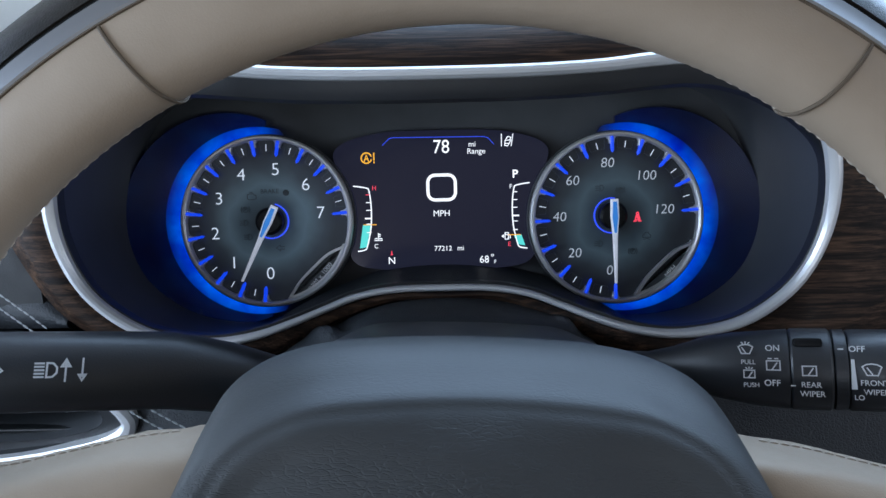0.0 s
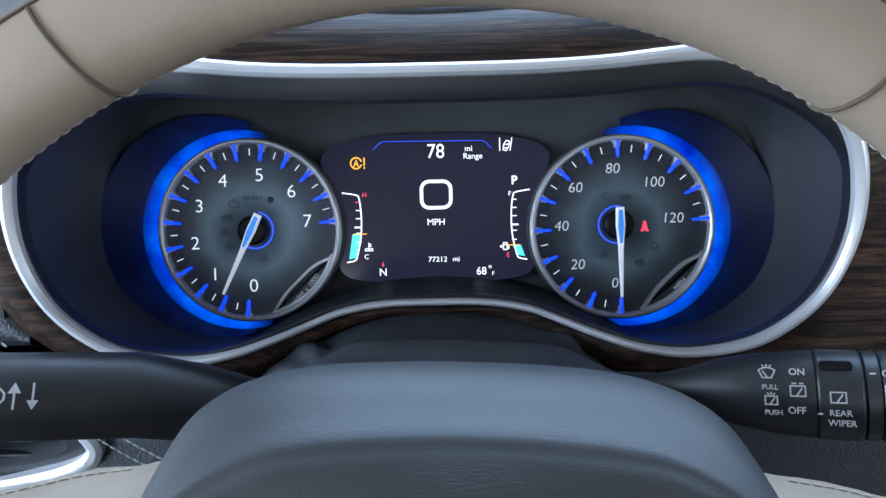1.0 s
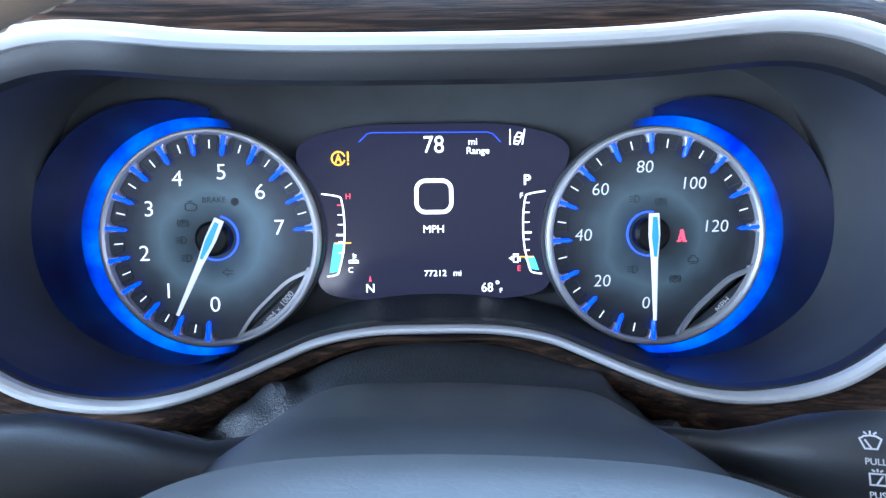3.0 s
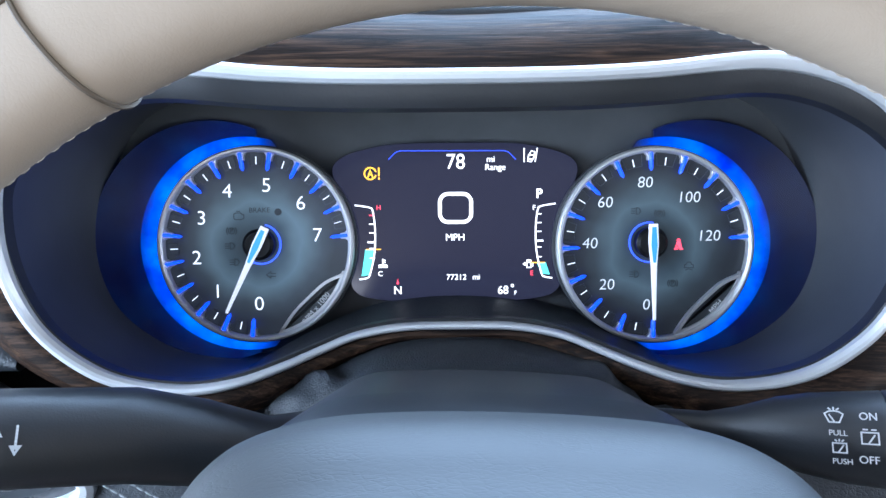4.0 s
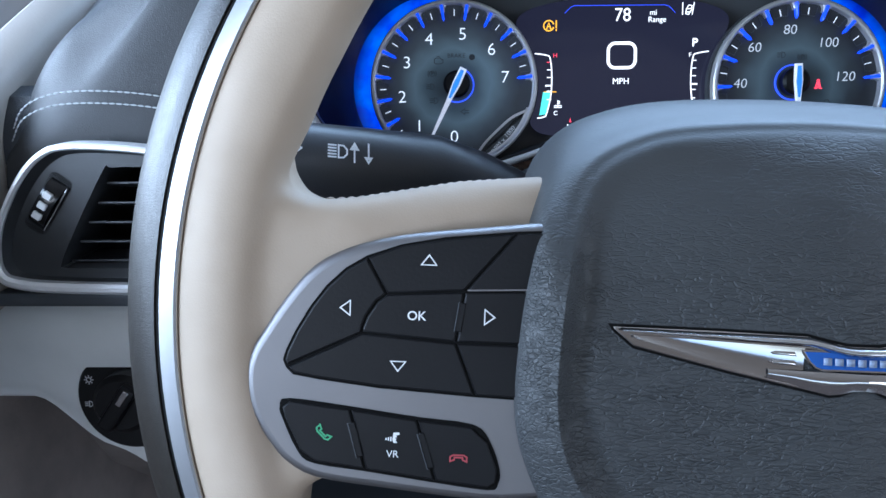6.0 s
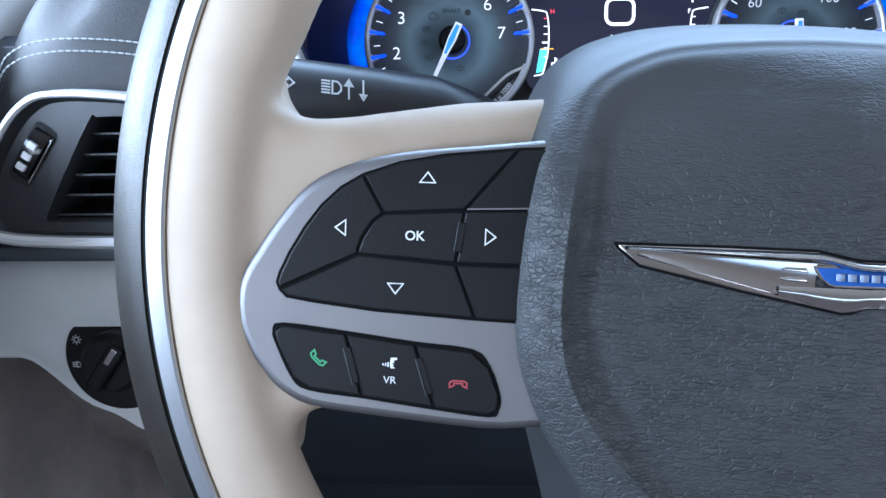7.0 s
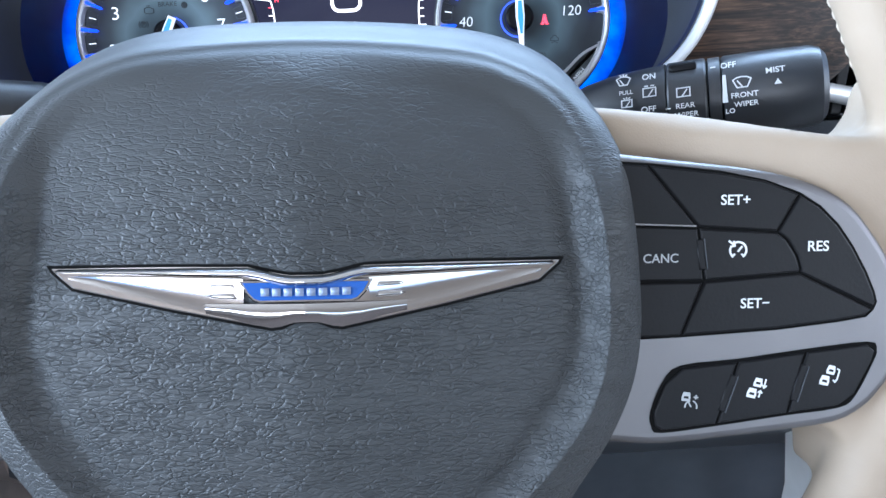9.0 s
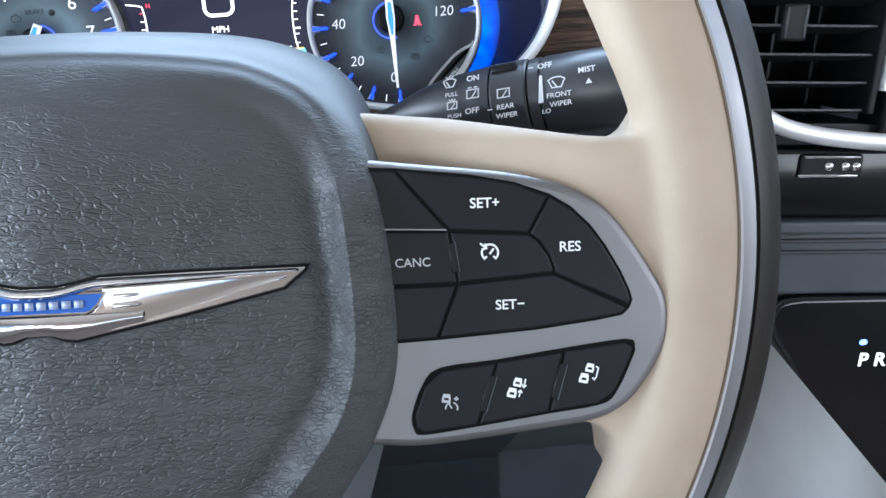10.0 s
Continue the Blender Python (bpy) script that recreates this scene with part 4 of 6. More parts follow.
BEZ = [(-0.0760, 0.0279), (-0.0820, 0.0270), (-0.0976, 0.0251), (-0.1101, 0.0237), (-0.1215, 0.0219), (-0.1330, 0.0186), (-0.1425, 0.0132), (-0.1500, 0.0042), (-0.1561, -0.0055), (-0.1590, -0.0108), (-0.1604, -0.0167),
       (-0.1598, -0.0245), (-0.1568, -0.0316), (-0.1528, -0.0376), (-0.1485, -0.0422), (-0.1405, -0.0462), (-0.1233, -0.0483), (-0.0951, -0.0507), (-0.0820, -0.0500), (-0.0760, -0.0494)]
S1, S2, S3, S4, S5 = (-0.1288, 0.0163), (-0.1230, 0.0064), (-0.1296, -0.0045), (-0.1016, 0.0079), (-0.0880, 0.0243)
ARC = [(-0.1346, 0.0128), (-0.1398, 0.0079), (-0.1441, 0.0022), (-0.1482, -0.0047), (-0.1507, -0.0100), (-0.1515, -0.0127)]
HEEL = [(-0.1507, -0.0146), (-0.1488, -0.0164), (-0.1416, -0.0175), (-0.1242, -0.0193)]
CURL = [(-0.1257, 0.0043), (-0.1285, 0.0001), (-0.1297, -0.0032)]
S6, S7, PX = (-0.1035, -0.0062), (-0.0977, -0.0207), -0.0770
BUTTONS = {
    "up": [S1, S2, S4, S5, (-0.1072, 0.0221), (-0.1191, 0.0199)],
    "side": [S1, *ARC, (-0.1507, -0.0143), S3, *CURL[::-1], S2],
    "middle": [S2, *CURL, S3, S6, S4],
    "down": [S3, *HEEL, S7, S6],
    "inner": [S4, S6, (PX, -0.0062), (PX, 0.0090)],
    "corner": [S5, S4, (PX, 0.0090), (PX, 0.0250)],
    "blank": [S6, S7, (PX, -0.0213), (PX, -0.0062)],
}
BIG = [(PX, 0.0250), S5, (-0.1072, 0.0221), (-0.1191, 0.0197), S1, *ARC, *HEEL, S7, (PX, -0.0213)]
LOW = [(-0.1520, -0.0258), (-0.1497, -0.0240), (-0.1324, -0.0256), (-0.1134, -0.0278), (-0.0982, -0.0292), (-0.0935, -0.0334), (-0.0905, -0.0411), (-0.0908, -0.0450), (-0.0931, -0.0465),
       (-0.1077, -0.0450), (-0.1275, -0.0426), (-0.1420, -0.0410), (-0.1466, -0.0380), (-0.1512, -0.0289)]
LOWS = {
    "outer": [(-0.1520, -0.0258), (-0.1512, -0.0289), (-0.1466, -0.0380), (-0.1420, -0.0410), (-0.1275, -0.0426), (-0.1324, -0.0256), (-0.1497, -0.0240)],
    "centre": [(-0.1324, -0.0256), (-0.1275, -0.0426), (-0.1077, -0.0450), (-0.1134, -0.0278)],
    "end": [(-0.1134, -0.0278), (-0.1077, -0.0450), (-0.0931, -0.0465), (-0.0908, -0.0450), (-0.0905, -0.0411), (-0.0935, -0.0334), (-0.0982, -0.0292)],
}
BH = 0.0034


def narrowed(pts, k, x0=0.115):
    """An outline drawn in or out beyond x0 from the wheel's middle."""
    return [(-(x0 + (-x - x0) * k) if -x > x0 else x, y) for x, y in pts]


BEZ = narrowed(BEZ, 1.02)
BIG, LOW = narrowed(BIG, 0.965), narrowed(LOW, 0.965)
BUTTONS = {key: narrowed(pts, 0.965) for key, pts in BUTTONS.items()}
LOWS = {key: narrowed(pts, 0.965) for key, pts in LOWS.items()}
PACK_SHIFT = {1: -0.0005, -1: -0.0020}


def switch_pack(side):
    """One spoke's silver bezel with its two groups of buttons. side: 1 for the driver's left, -1 mirrored."""
    f = (lambda p: p) if side > 0 else flip
    bez = part("switch_bezel", prism(spline(f(BEZ)[1:-1], 3, False) + [f(BEZ)[-1], f(BEZ)[0]], -0.006, 0.0026, 0.0026, 4), SILVER, wheel, "satin silver switch bezel", Matrix.Translation((PACK_SHIFT[side], 0, 0)))
    out = {}
    part("switch_well", prism(inset2d(f(BIG), -0.0004), 0.0005, 0.0029), GAP, bez)
    part("switch_well", prism(inset2d(spline(f(LOW), 3), -0.0005), 0.0005, 0.0029), GAP, bez)
    for key, pts in {**BUTTONS, **LOWS}.items():
        b = part("button", prism(inset2d(f(pts), 0.00028), 0.0010, BH, 0.00050, 2), BUTTON, bez, "black rocker button")
        out[key] = b
    notch = [[S4, S6], [(-0.1324, -0.0256), (-0.1275, -0.0426)], [(-0.1134, -0.0278), (-0.1077, -0.0450)]]
    for a, b in notch:
        a, b = Vector(a), Vector(b)
        p, q = a + (b - a) * 0.22, a + (b - a) * 0.78
        d = (b - a).normalized()
        s = Vector((-d.y, d.x)) * 0.0010
        loop = [p - s, q - s, q + s, p + s]
        loop = [(v.x * side, v.y) for v in loop]
        part("divider", prism(loop if side > 0 else loop[::-1], 0.0010, BH + 0.0003, 0.0003, 1), BUTTON, bez)
        part("divider_edge", strokes([[(loop[0][0], loop[0][1]), (loop[1][0], loop[1][1])]], 0.0002, BH + 0.00025, BH + 0.0005), SHROUD, bez)
    part("inner_edge", strokes([[(side * -0.1008, 0.0083), (side * PX, 0.0094)]], 0.0004, BH - 0.0002, BH + 0.0002), SILVER, bez, "fine silver edge")
    return bez, out


LB, RBN = switch_pack(1)[1], switch_pack(-1)[1]
IH = BH + 0.00005
TRI = [(0.0, 0.62), (-0.85, -0.5), (0.85, -0.5), (0.0, 0.62)]


def turn2(lines, deg):
    c, s = math.cos(radians(deg)), math.sin(radians(deg))
    return [[(x * c - y * s, x * s + y * c) for x, y in l] for l in lines]


icon([TRI], 0.00036, PRINT, LB["up"], -0.1115, 0.0160, IH, 0.0024, "white arrow outline")
icon(turn2([TRI], 90), 0.00036, PRINT, LB["side"], -0.1337, 0.0023, IH, 0.0024, "white arrow outline")
icon(turn2([TRI], -90), 0.00036, PRINT, LB["inner"], -0.0947, 0.0012, IH, 0.0024, "white arrow outline")
icon(turn2([TRI], 180), 0.00036, PRINT, LB["down"], -0.1190, -0.0131, IH, 0.0024, "white arrow outline")
letters("OK", 0.0035, PRINT, LB["middle"], -0.1144, 0.0007, IH, bold=0.012)
PHONE = [[(-0.9, 0.5), (-0.5, 0.9), (-0.3, 0.4), (-0.5, 0.2), (0.2, -0.5), (0.4, -0.3), (0.9, -0.5), (0.5, -0.9), (0.1, -0.8), (-0.8, 0.1), (-0.9, 0.5)]]
icon(PHONE, 0.00042, GREENP, LB["outer"], -0.1387, -0.0324, IH, 0.0023, "green handset symbol")
icon(turn2(PHONE, -135), 0.00042, REDP, LB["end"], -0.1015, -0.0384, IH, 0.0023, "red handset symbol")
VOICE = [(0.05, 0.95), (0.75, 1.0), (0.85, 0.75), (0.40, 0.62), (0.50, 0.40), (0.20, 0.30), (0.45, 0.12), (0.30, -0.05), (0.60, -0.30), (0.10, -0.35), (-0.05, 0.10)]
bm = prism([(x * 0.0022, y * 0.0022) for x, y in VOICE][::-1], 0.0, 0.00012)
part("symbol", bm, PRINT, LB["centre"], "white voice symbol", Matrix.Translation((-0.1197, -0.0338, IH)))
icon([[(-0.25, 0.35), (-0.25, -0.1)], [(-0.55, 0.28), (-0.55, -0.02)], [(-0.85, 0.20), (-0.85, 0.05)]], 0.00036, PRINT, LB["centre"], -0.1197, -0.0338, IH, 0.0022, "white sound marks")
letters("VR", 0.0028, PRINT, LB["centre"], -0.1197, -0.0378, IH)
letters("SET+", 0.0037, PRINT, RBN["up"], 0.1112, 0.0148, IH, bold=0.01)
letters("RES", 0.0038, PRINT, RBN["side"], 0.1336, 0.0024, IH, bold=0.01)
letters("CANC", 0.0033, GREYPRINT, RBN["inner"], 0.0918, -0.0001, IH, bold=0.006)
letters("SET−", 0.0037, PRINT, RBN["down"], 0.1172, -0.0124, IH, bold=0.01)
icon([circle(0.8, 0, 0, -50, 110, 14), circle(0.8, 0, 0, 165, 230, 6), [(0.0, -0.1), (0.35, 0.35)], [(-0.9, 0.9), (-0.35, 0.45)], [(-0.75, 0.35), (-0.35, 0.45), (-0.45, 0.85)], [(-0.6, -0.55), (-0.35, -0.4)], [(0.6, -0.55), (0.35, -0.4)]], 0.00050, PRINT, RBN["middle"], 0.1122, 0.0018, IH, 0.0027, "white cruise symbol")


def filled(shapes, material, parent, x, y, s, turn, name="symbol", label="", lift=0.0):
    """Printed areas that lie in a square of side 2."""
    bm = bmesh.new()
    for pts in turn2(shapes, turn):
        prism([(px * s, py * s) for px, py in pts], 0.0, 0.00012, bm=bm)
    return part(name, bm, material, parent, label, Matrix.Translation((x, y, IH + lift)))


def car_shape(dx, dy, s):
    return [(dx + px * s, dy + py * s) for px, py in ((-0.42, -0.5), (0.42, -0.5), (0.46, -0.1), (0.34, 0.42), (-0.34, 0.42), (-0.46, -0.1))]


def car_window(dx, dy, s):
    return [(dx + px * s, dy + py * s) for px, py in ((-0.26, -0.22), (0.26, -0.22), (0.22, 0.02), (-0.22, 0.02))]


def gap_symbol(button, x, y, far):
    """Two cars with the gap between them marked by arrows."""
    filled([car_shape(0.15, 0.55, 0.95), car_shape(-0.20, -0.60, 1.05)], PRINT, button, x, y, 0.0027, -14, label="white gap symbol")
    filled([car_window(0.15, 0.55, 0.95), car_window(-0.20, -0.60, 1.05)], BUTTON, button, x, y, 0.0027, -14, "symbol_window", lift=0.00006)
    marks = [[(0.85, 0.95), (0.85, 0.10)], [(0.65, 0.35), (0.85, 0.10), (1.05, 0.35)], [(0.60, -0.90), (0.60, -0.25)], [(0.40, -0.45), (0.60, -0.25), (0.80, -0.45)]]
    if far:
        marks = [[(0.75, 0.75), (1.0, 0.65), (1.0, -0.30), (0.85, -0.60)], [(0.65, -0.45), (0.85, -0.60), (0.95, -0.35)]]
    icon(turn2(marks, -14), 0.00036, PRINT, button, x, y, IH, 0.0027, "white arrows")


filled([car_shape(-0.40, 0.42, 1.0)], GREYPRINT, RBN["end"], 0.1002, -0.0381, 0.0026, -8, label="grey adaptive cruise symbol")
filled([car_window(-0.40, 0.42, 1.0)], BUTTON, RBN["end"], 0.1002, -0.0381, 0.0026, -8, "symbol_window", lift=0.00006)
icon(turn2([circle(0.62, 0.25, -0.62, -10, 75, 8), circle(0.62, 0.25, -0.62, 110, 190, 8), [(0.25, -0.60), (-0.15, -0.05)], [(0.62, 0.62), (0.62, 0.25)], [(0.42, 0.42), (0.82, 0.42)]], -8), 0.00036, GREYPRINT, RBN["end"], 0.1002, -0.0381, IH, 0.0026, "grey dial and arrow")
gap_symbol(RBN["centre"], 0.1180, -0.0349, False)
gap_symbol(RBN["outer"], 0.1378, -0.0320, True)

# centre pad
C_BACK = mirrored([(0, 0.0690), (0.038, 0.0674), (0.060, 0.0625), (0.0735, 0.0545), (0.0805, 0.0430), (0.0838, 0.0250), (0.0850, 0.0050), (0.0840, -0.0200), (0.0775, -0.0450), (0.0660, -0.0640), (0.0480, -0.0810), (0.023, -0.0890), (0, -0.0910)])
C_SIDE = mirrored([(0, 0.0625), (0.038, 0.0604), (0.0565, 0.0553), (0.069, 0.0478), (0.0768, 0.0385), (0.0815, 0.0265), (0.0845, 0.0120), (0.0862, -0.0030), (0.0868, -0.0205), (0.0836, -0.0375), (0.0735, -0.0570), (0.052, -0.0810), (0, -0.0930)])
C_SHLD = mirrored([(0, 0.0540), (0.040, 0.0512), (0.055, 0.0465), (0.0640, 0.0400), (0.0695, 0.0290), (0.0730, 0.0150), (0.0748, 0.0), (0.0753, -0.0180), (0.0730, -0.0320), (0.0668, -0.0445), (0.0545, -0.0595), (0.038, -0.0730), (0, -0.0830)])
C_FIELD = mirrored([(0, 0.0455), (0.042, 0.0430), (0.0550, 0.0390), (0.0615, 0.0310), (0.0655, 0.0170), (0.0676, 0.0040), (0.0688, -0.0060), (0.0688, -0.0180), (0.0660, -0.0290), (0.0597, -0.0400), (0.0485, -0.0550), (0.034, -0.0665), (0, -0.0750)])


def field_h(x, y):
    """Height of the pad's middle field: two slightly tilted halves that meet in a soft ridge."""
    ax = math.sqrt(x * x + 0.0014 ** 2)
    return 0.0150 - 0.096 * ax - 0.23 * x * x - 3.6 * max(0.0, y + 0.020) ** 2 - 0.8 * max(0.0, -y - 0.02) ** 2


def ring_at(curve, h):
    return [(x, y, h(x, y) if callable(h) else h) for x, y in spline(curve, 6)]


pad_rings = [ring_at(C_BACK, -0.048), ring_at(C_BACK, -0.038)]
s_side = ring_at(C_SIDE, lambda x, y: 0.0015 - 0.0215 * smoothstep(0.02, 0.06, y))
s_shld = ring_at(C_SHLD, lambda x, y: 0.0112 - 0.0030 * smoothstep(0.025, 0.0, abs(x)) * smoothstep(-0.05, -0.08, y) - 0.0182 * smoothstep(0.000, 0.056, y))
s_field = ring_at(C_FIELD, lambda x, y: field_h(x, y) - 0.0008 * smoothstep(0.035, 0.010, y))
mid1 = [tuple(a * 0.45 + b * 0.55 + (q - 0) * k for a, b, q, k in zip(p, s, (p[0], p[1], 0), (0.012, 0.012, 0))) for p, s in zip(pad_rings[1], s_side)]
mid2 = [tuple((a + b) / 2 + (0.0, 0.0, 0.0016)[i] + (p[0] * 0.012, p[1] * 0.012, 0)[i] for i, (a, b) in enumerate(zip(p, s))) for p, s in zip(s_side, s_shld)]
groove = [(a[0] * 0.5 + b[0] * 0.5, a[1] * 0.5 + b[1] * 0.5, (a[2] + b[2]) / 2 - 0.0008 * smoothstep(0.040, 0.0, a[1])  + 0.0003 * smoothstep(0.035, 0.045, a[1])) for a, b in zip(s_shld, s_field)]
pre = []
for p, q in zip(s_shld, mid2):
    low = smoothstep(0.035, 0.012, p[1])
    k = 0.50 - 0.30 * low
    pre.append((p[0] + (q[0] - p[0]) * k, p[1] + (q[1] - p[1]) * k, p[2] + (q[2] - p[2]) * k + 0.0004 * low))
pad_rings += [mid1, s_side, mid2, pre, s_shld, groove, s_field]
for k in (0.94, 0.86, 0.76, 0.64, 0.5, 0.36, 0.2, 0.06):
    pad_rings.append([(x * k, -0.005 + (y + 0.005) * k, field_h(x * k, -0.005 + (y + 0.005) * k)) for x, y, z in s_field])
pad_rings = list(zip(*[spline(list(col), 3, False) for col in zip(*pad_rings)]))
part("centre_pad", loft(pad_rings, True, True, True), PAD, wheel, "black grained airbag pad", m=Matrix.Translation((-0.0012, 0, 0)), sharp=1.2)
part("hub", loft([[(x * k, y * k, h) for x, y in spline(C_BACK, 3)] for k, h in ((0.90, -0.040), (0.90, -0.058), (0.80, -0.070))], True, False, True), SHROUD, wheel, "dark hub behind the pad")

# winged badge
WING = mirrored([(x * 1.02, y * 1.04 + 0.0002) for x, y in [(0, -0.0011), (0.0040, -0.0011), (0.0081, -0.0004), (0.0137, 0.0008), (0.035, 0.0009), (0.0615, 0.0006), (0.0610, -0.0002), (0.0560, -0.0042), (0.0320, -0.0091), (0.0083, -0.0134), (0.0060, -0.0131), (0.0027, -0.0117), (0, -0.0116)]])


def badge_prism(pts, h0, h1, bevel, seg=2):
    """A plate that follows the two slopes of the pad."""
    b = prism(pts, h0, h1, bevel, seg)
    for v in b.verts:
        v.co.z += field_h(v.co.x, v.co.y) - 0.0148 + 0.0135
    return b


badge = part("badge", badge_prism(WING, -0.0006, 0.0018, 0.0004, 2), CHROME, wheel, "chrome winged badge with a blue centre", sharp=0.25)
part("badge_shadow_gap", badge_prism(inset2d(WING, -0.0006), -0.0010, 0.00160, 0), GAP, badge)
BLUE = [(-0.0150, -0.0027), (-0.0136, -0.0050), (-0.0122, -0.0064), (-0.0108, -0.0069), (0.0108, -0.0069), (0.0122, -0.0064), (0.0136, -0.0050), (0.0150, -0.0027)]
part("badge_frame", badge_prism(inset2d(BLUE, -0.0007), 0.0018, 0.0027, 0.0003, 1), CHROME, badge)
part("badge_panel", badge_prism(BLUE, 0.0020, 0.0029, 0.0001, 1), BLUEENAMEL, badge, "blue enamel panel")
for i in range(8):
    x = -0.0096 + 0.00275 * i
    part("badge_bar", badge_prism([(x - 0.0010, -0.0058), (x + 0.0010, -0.0058), (x + 0.0010, -0.0040), (x - 0.0010, -0.0040)], 0.0029, 0.0030, 0), BADGEBAR, badge)
WX = (0.0150, 0.0175, 0.021, 0.0245, 0.028, 0.033, 0.038, 0.043, 0.048, 0.053, 0.0575)
for s in (1, -1):
    # a hollow mirrored wing between a raised upper blade and the lower edge
    rows, blade, lobe = [], [], []
    for x in WX:
        t = (x - 0.0150) / 0.0425
        y0, y1 = -0.0010 - 0.0008 * (1 - t), -0.0116 + 0.0100 * t ** 1.08
        base = field_h(s * x, y0) + 0.0011
        rows.append([(s * x, y0 + (y1 - y0) * u, base + 0.0003 - 0.0005 * math.sin(math.pi * u) * (1 - 0.8 * t) + 0.0006 * u) for u in (0, 0.08, 0.2, 0.35, 0.5, 0.65, 0.8, 0.92, 1.0)])
    for x in (0.0, 0.0020, 0.0040, 0.0060, 0.0081, 0.0110, 0.0137) + WX[1:] + (0.0605,):
        t = max(0.0, (x - 0.0150) / 0.0455)
        top = -0.0009 - 0.0020 * smoothstep(0.0150, 0.0030, x) + 0.0018 - 0.0003 * t
        wide = 0.0024 - 0.0016 * t
        base = field_h(s * x, top) + 0.0012
        blade.append(spline([(s * x, top - wide * k, base + h) for k, h in ((0.0, -0.0004), (0.12, 0.0008), (0.4, 0.0017), (0.7, 0.0016), (1.0, 0.0002))], 3, False))
    part("badge_wing", loft(rows if s > 0 else rows[::-1], False), CHROME, badge, "curved mirrored wing")
    part("badge_blade", loft(blade if s > 0 else blade[::-1], False), CHROME, badge, "bright upper blade")
    for x in (0.0, 0.003, 0.006, 0.009, 0.013, 0.018, 0.024):
        y0, y1 = -0.0076, -0.0121 - 0.0012 * smoothstep(0.002, 0.007, x) + 0.0032 * smoothstep(0.009, 0.024, x)
        base = field_h(s * x, y0) + 0.0012
        lobe.append([(s * x, y0 + (y1 - y0) * u, base + 0.0014 * math.sin(math.pi * (0.15 + 0.85 * u)) * (1 - 0.5 * smoothstep(0.012, 0.024, x))) for u in (0, 0.2, 0.4, 0.6, 0.8, 1.0)])
    part("badge_lobe", loft(lobe if s > 0 else lobe[::-1], False), CHROME, badge, "rounded lower edge")
    for y in (-0.0034, -0.0058):
        part("badge_feather", badge_prism([(s * 0.0166, y - 0.0008), (s * 0.0225, y - 0.0006), (s * 0.0238, y), (s * 0.0222, y + 0.0006), (s * 0.0172, y + 0.0006)][::-s], 0.0014, 0.0026, 0.0005, 2), CHROME, badge, "", sharp=0.6)

# ---- steering column ----
column = thing("steering_column_shroud", WHEEL, "dark moulded shroud round the steering column", "column shroud")


def arch(front, top, h):
    """One cross-section of the shroud: a flat crown that falls away to both sides."""
    if front:
        half = [(0, 0), (0.028, 0.0008), (0.050, 0.0030), (0.066, 0.0100), (0.080, 0.0215), (0.090, 0.042), (0.084, 0.075), (0.066, 0.14)]
    else:
        half = [(0, 0), (0.025, 0.0006), (0.045, 0.0025), (0.060, 0.0105), (0.0725, 0.0215), (0.082, 0.042), (0.078, 0.075), (0.062, 0.14)]
    pts = [(-x, top - d) for x, d in reversed(half[1:])] + [(x, top - d) for x, d in half]
    return [(x + 0.002, y, h) for x, y in spline(pts, 4, False)]


part("shroud_front", loft([arch(True, 0.030, -0.062), arch(True, 0.049, -0.074), arch(True, 0.0575, -0.096), arch(True, 0.0598, -0.1060), arch(True, 0.0598, -0.1085), arch(True, 0.0560, -0.1095)], False, True, True), SHROUD, column, "dark satin front shroud")
part("shroud_rear", loft([arch(True, 0.0575, -0.1080), arch(True, 0.0590, -0.1100), arch(True, 0.0592, -0.1130), arch(False, 0.0586, -0.1480), arch(False, 0.0580, -0.1510), arch(False, 0.050, -0.1530)], False, True, True), SHROUD, column, "dark upper shroud")
SIDE = ((0, 0), (0.025, 0.0006), (0.045, 0.0025), (0.060, 0.0105), (0.0725, 0.0215), (0.082, 0.042))
gb = []
for i in range(73):
    u = -1 + 2 * i / 72
    a, sg = abs(u) * 5, (1 if u >= 0 else -1)
    n = min(int(a), 4)
    fx = SIDE[n][0] + (SIDE[n + 1][0] - SIDE[n][0]) * (a - n)
    fd = SIDE[n][1] + (SIDE[n + 1][1] - SIDE[n][1]) * (a - n)
    rx = 0.118 * abs(u)
    q = (rx / 0.08) ** 2
    ry, rh = 0.0655 - 0.0205 * q, -0.196 + 0.016 * min(q, 1.6)
    row = [(sg * fx * 0.97 + 0.002, 0.050 - fd, -0.144), (sg * fx + 0.002, 0.0585 - fd, -0.1515)]
    for k in (0.25, 0.5, 0.75):
        pleat = math.sin(math.pi * k) * smoothstep(0.3, 0.6, abs(u)) * (0.0034 * math.sin(u * 17 + 0.8 * k) + 0.0016 * math.sin(u * 41 + 2.0 * k + 1.0))
        row.append((sg * (fx + (rx - fx) * k) + 0.002, 0.0590 - fd + (ry - 0.0590 + fd) * k + 0.0012 + pleat, -0.1535 + (rh + 0.1535) * k + pleat * 0.8))
    row += [(sg * rx + 0.002, ry + 0.001, rh), (sg * rx + 0.002, ry + 0.008, rh - 0.016), (sg * rx + 0.002, ry + 0.016, rh - 0.045)]
    gb.append(spline(row, 3, False))
part("gaiter", loft(gb, False), DASH, column, "creased black leather gaiter")

# ---- stalks ----


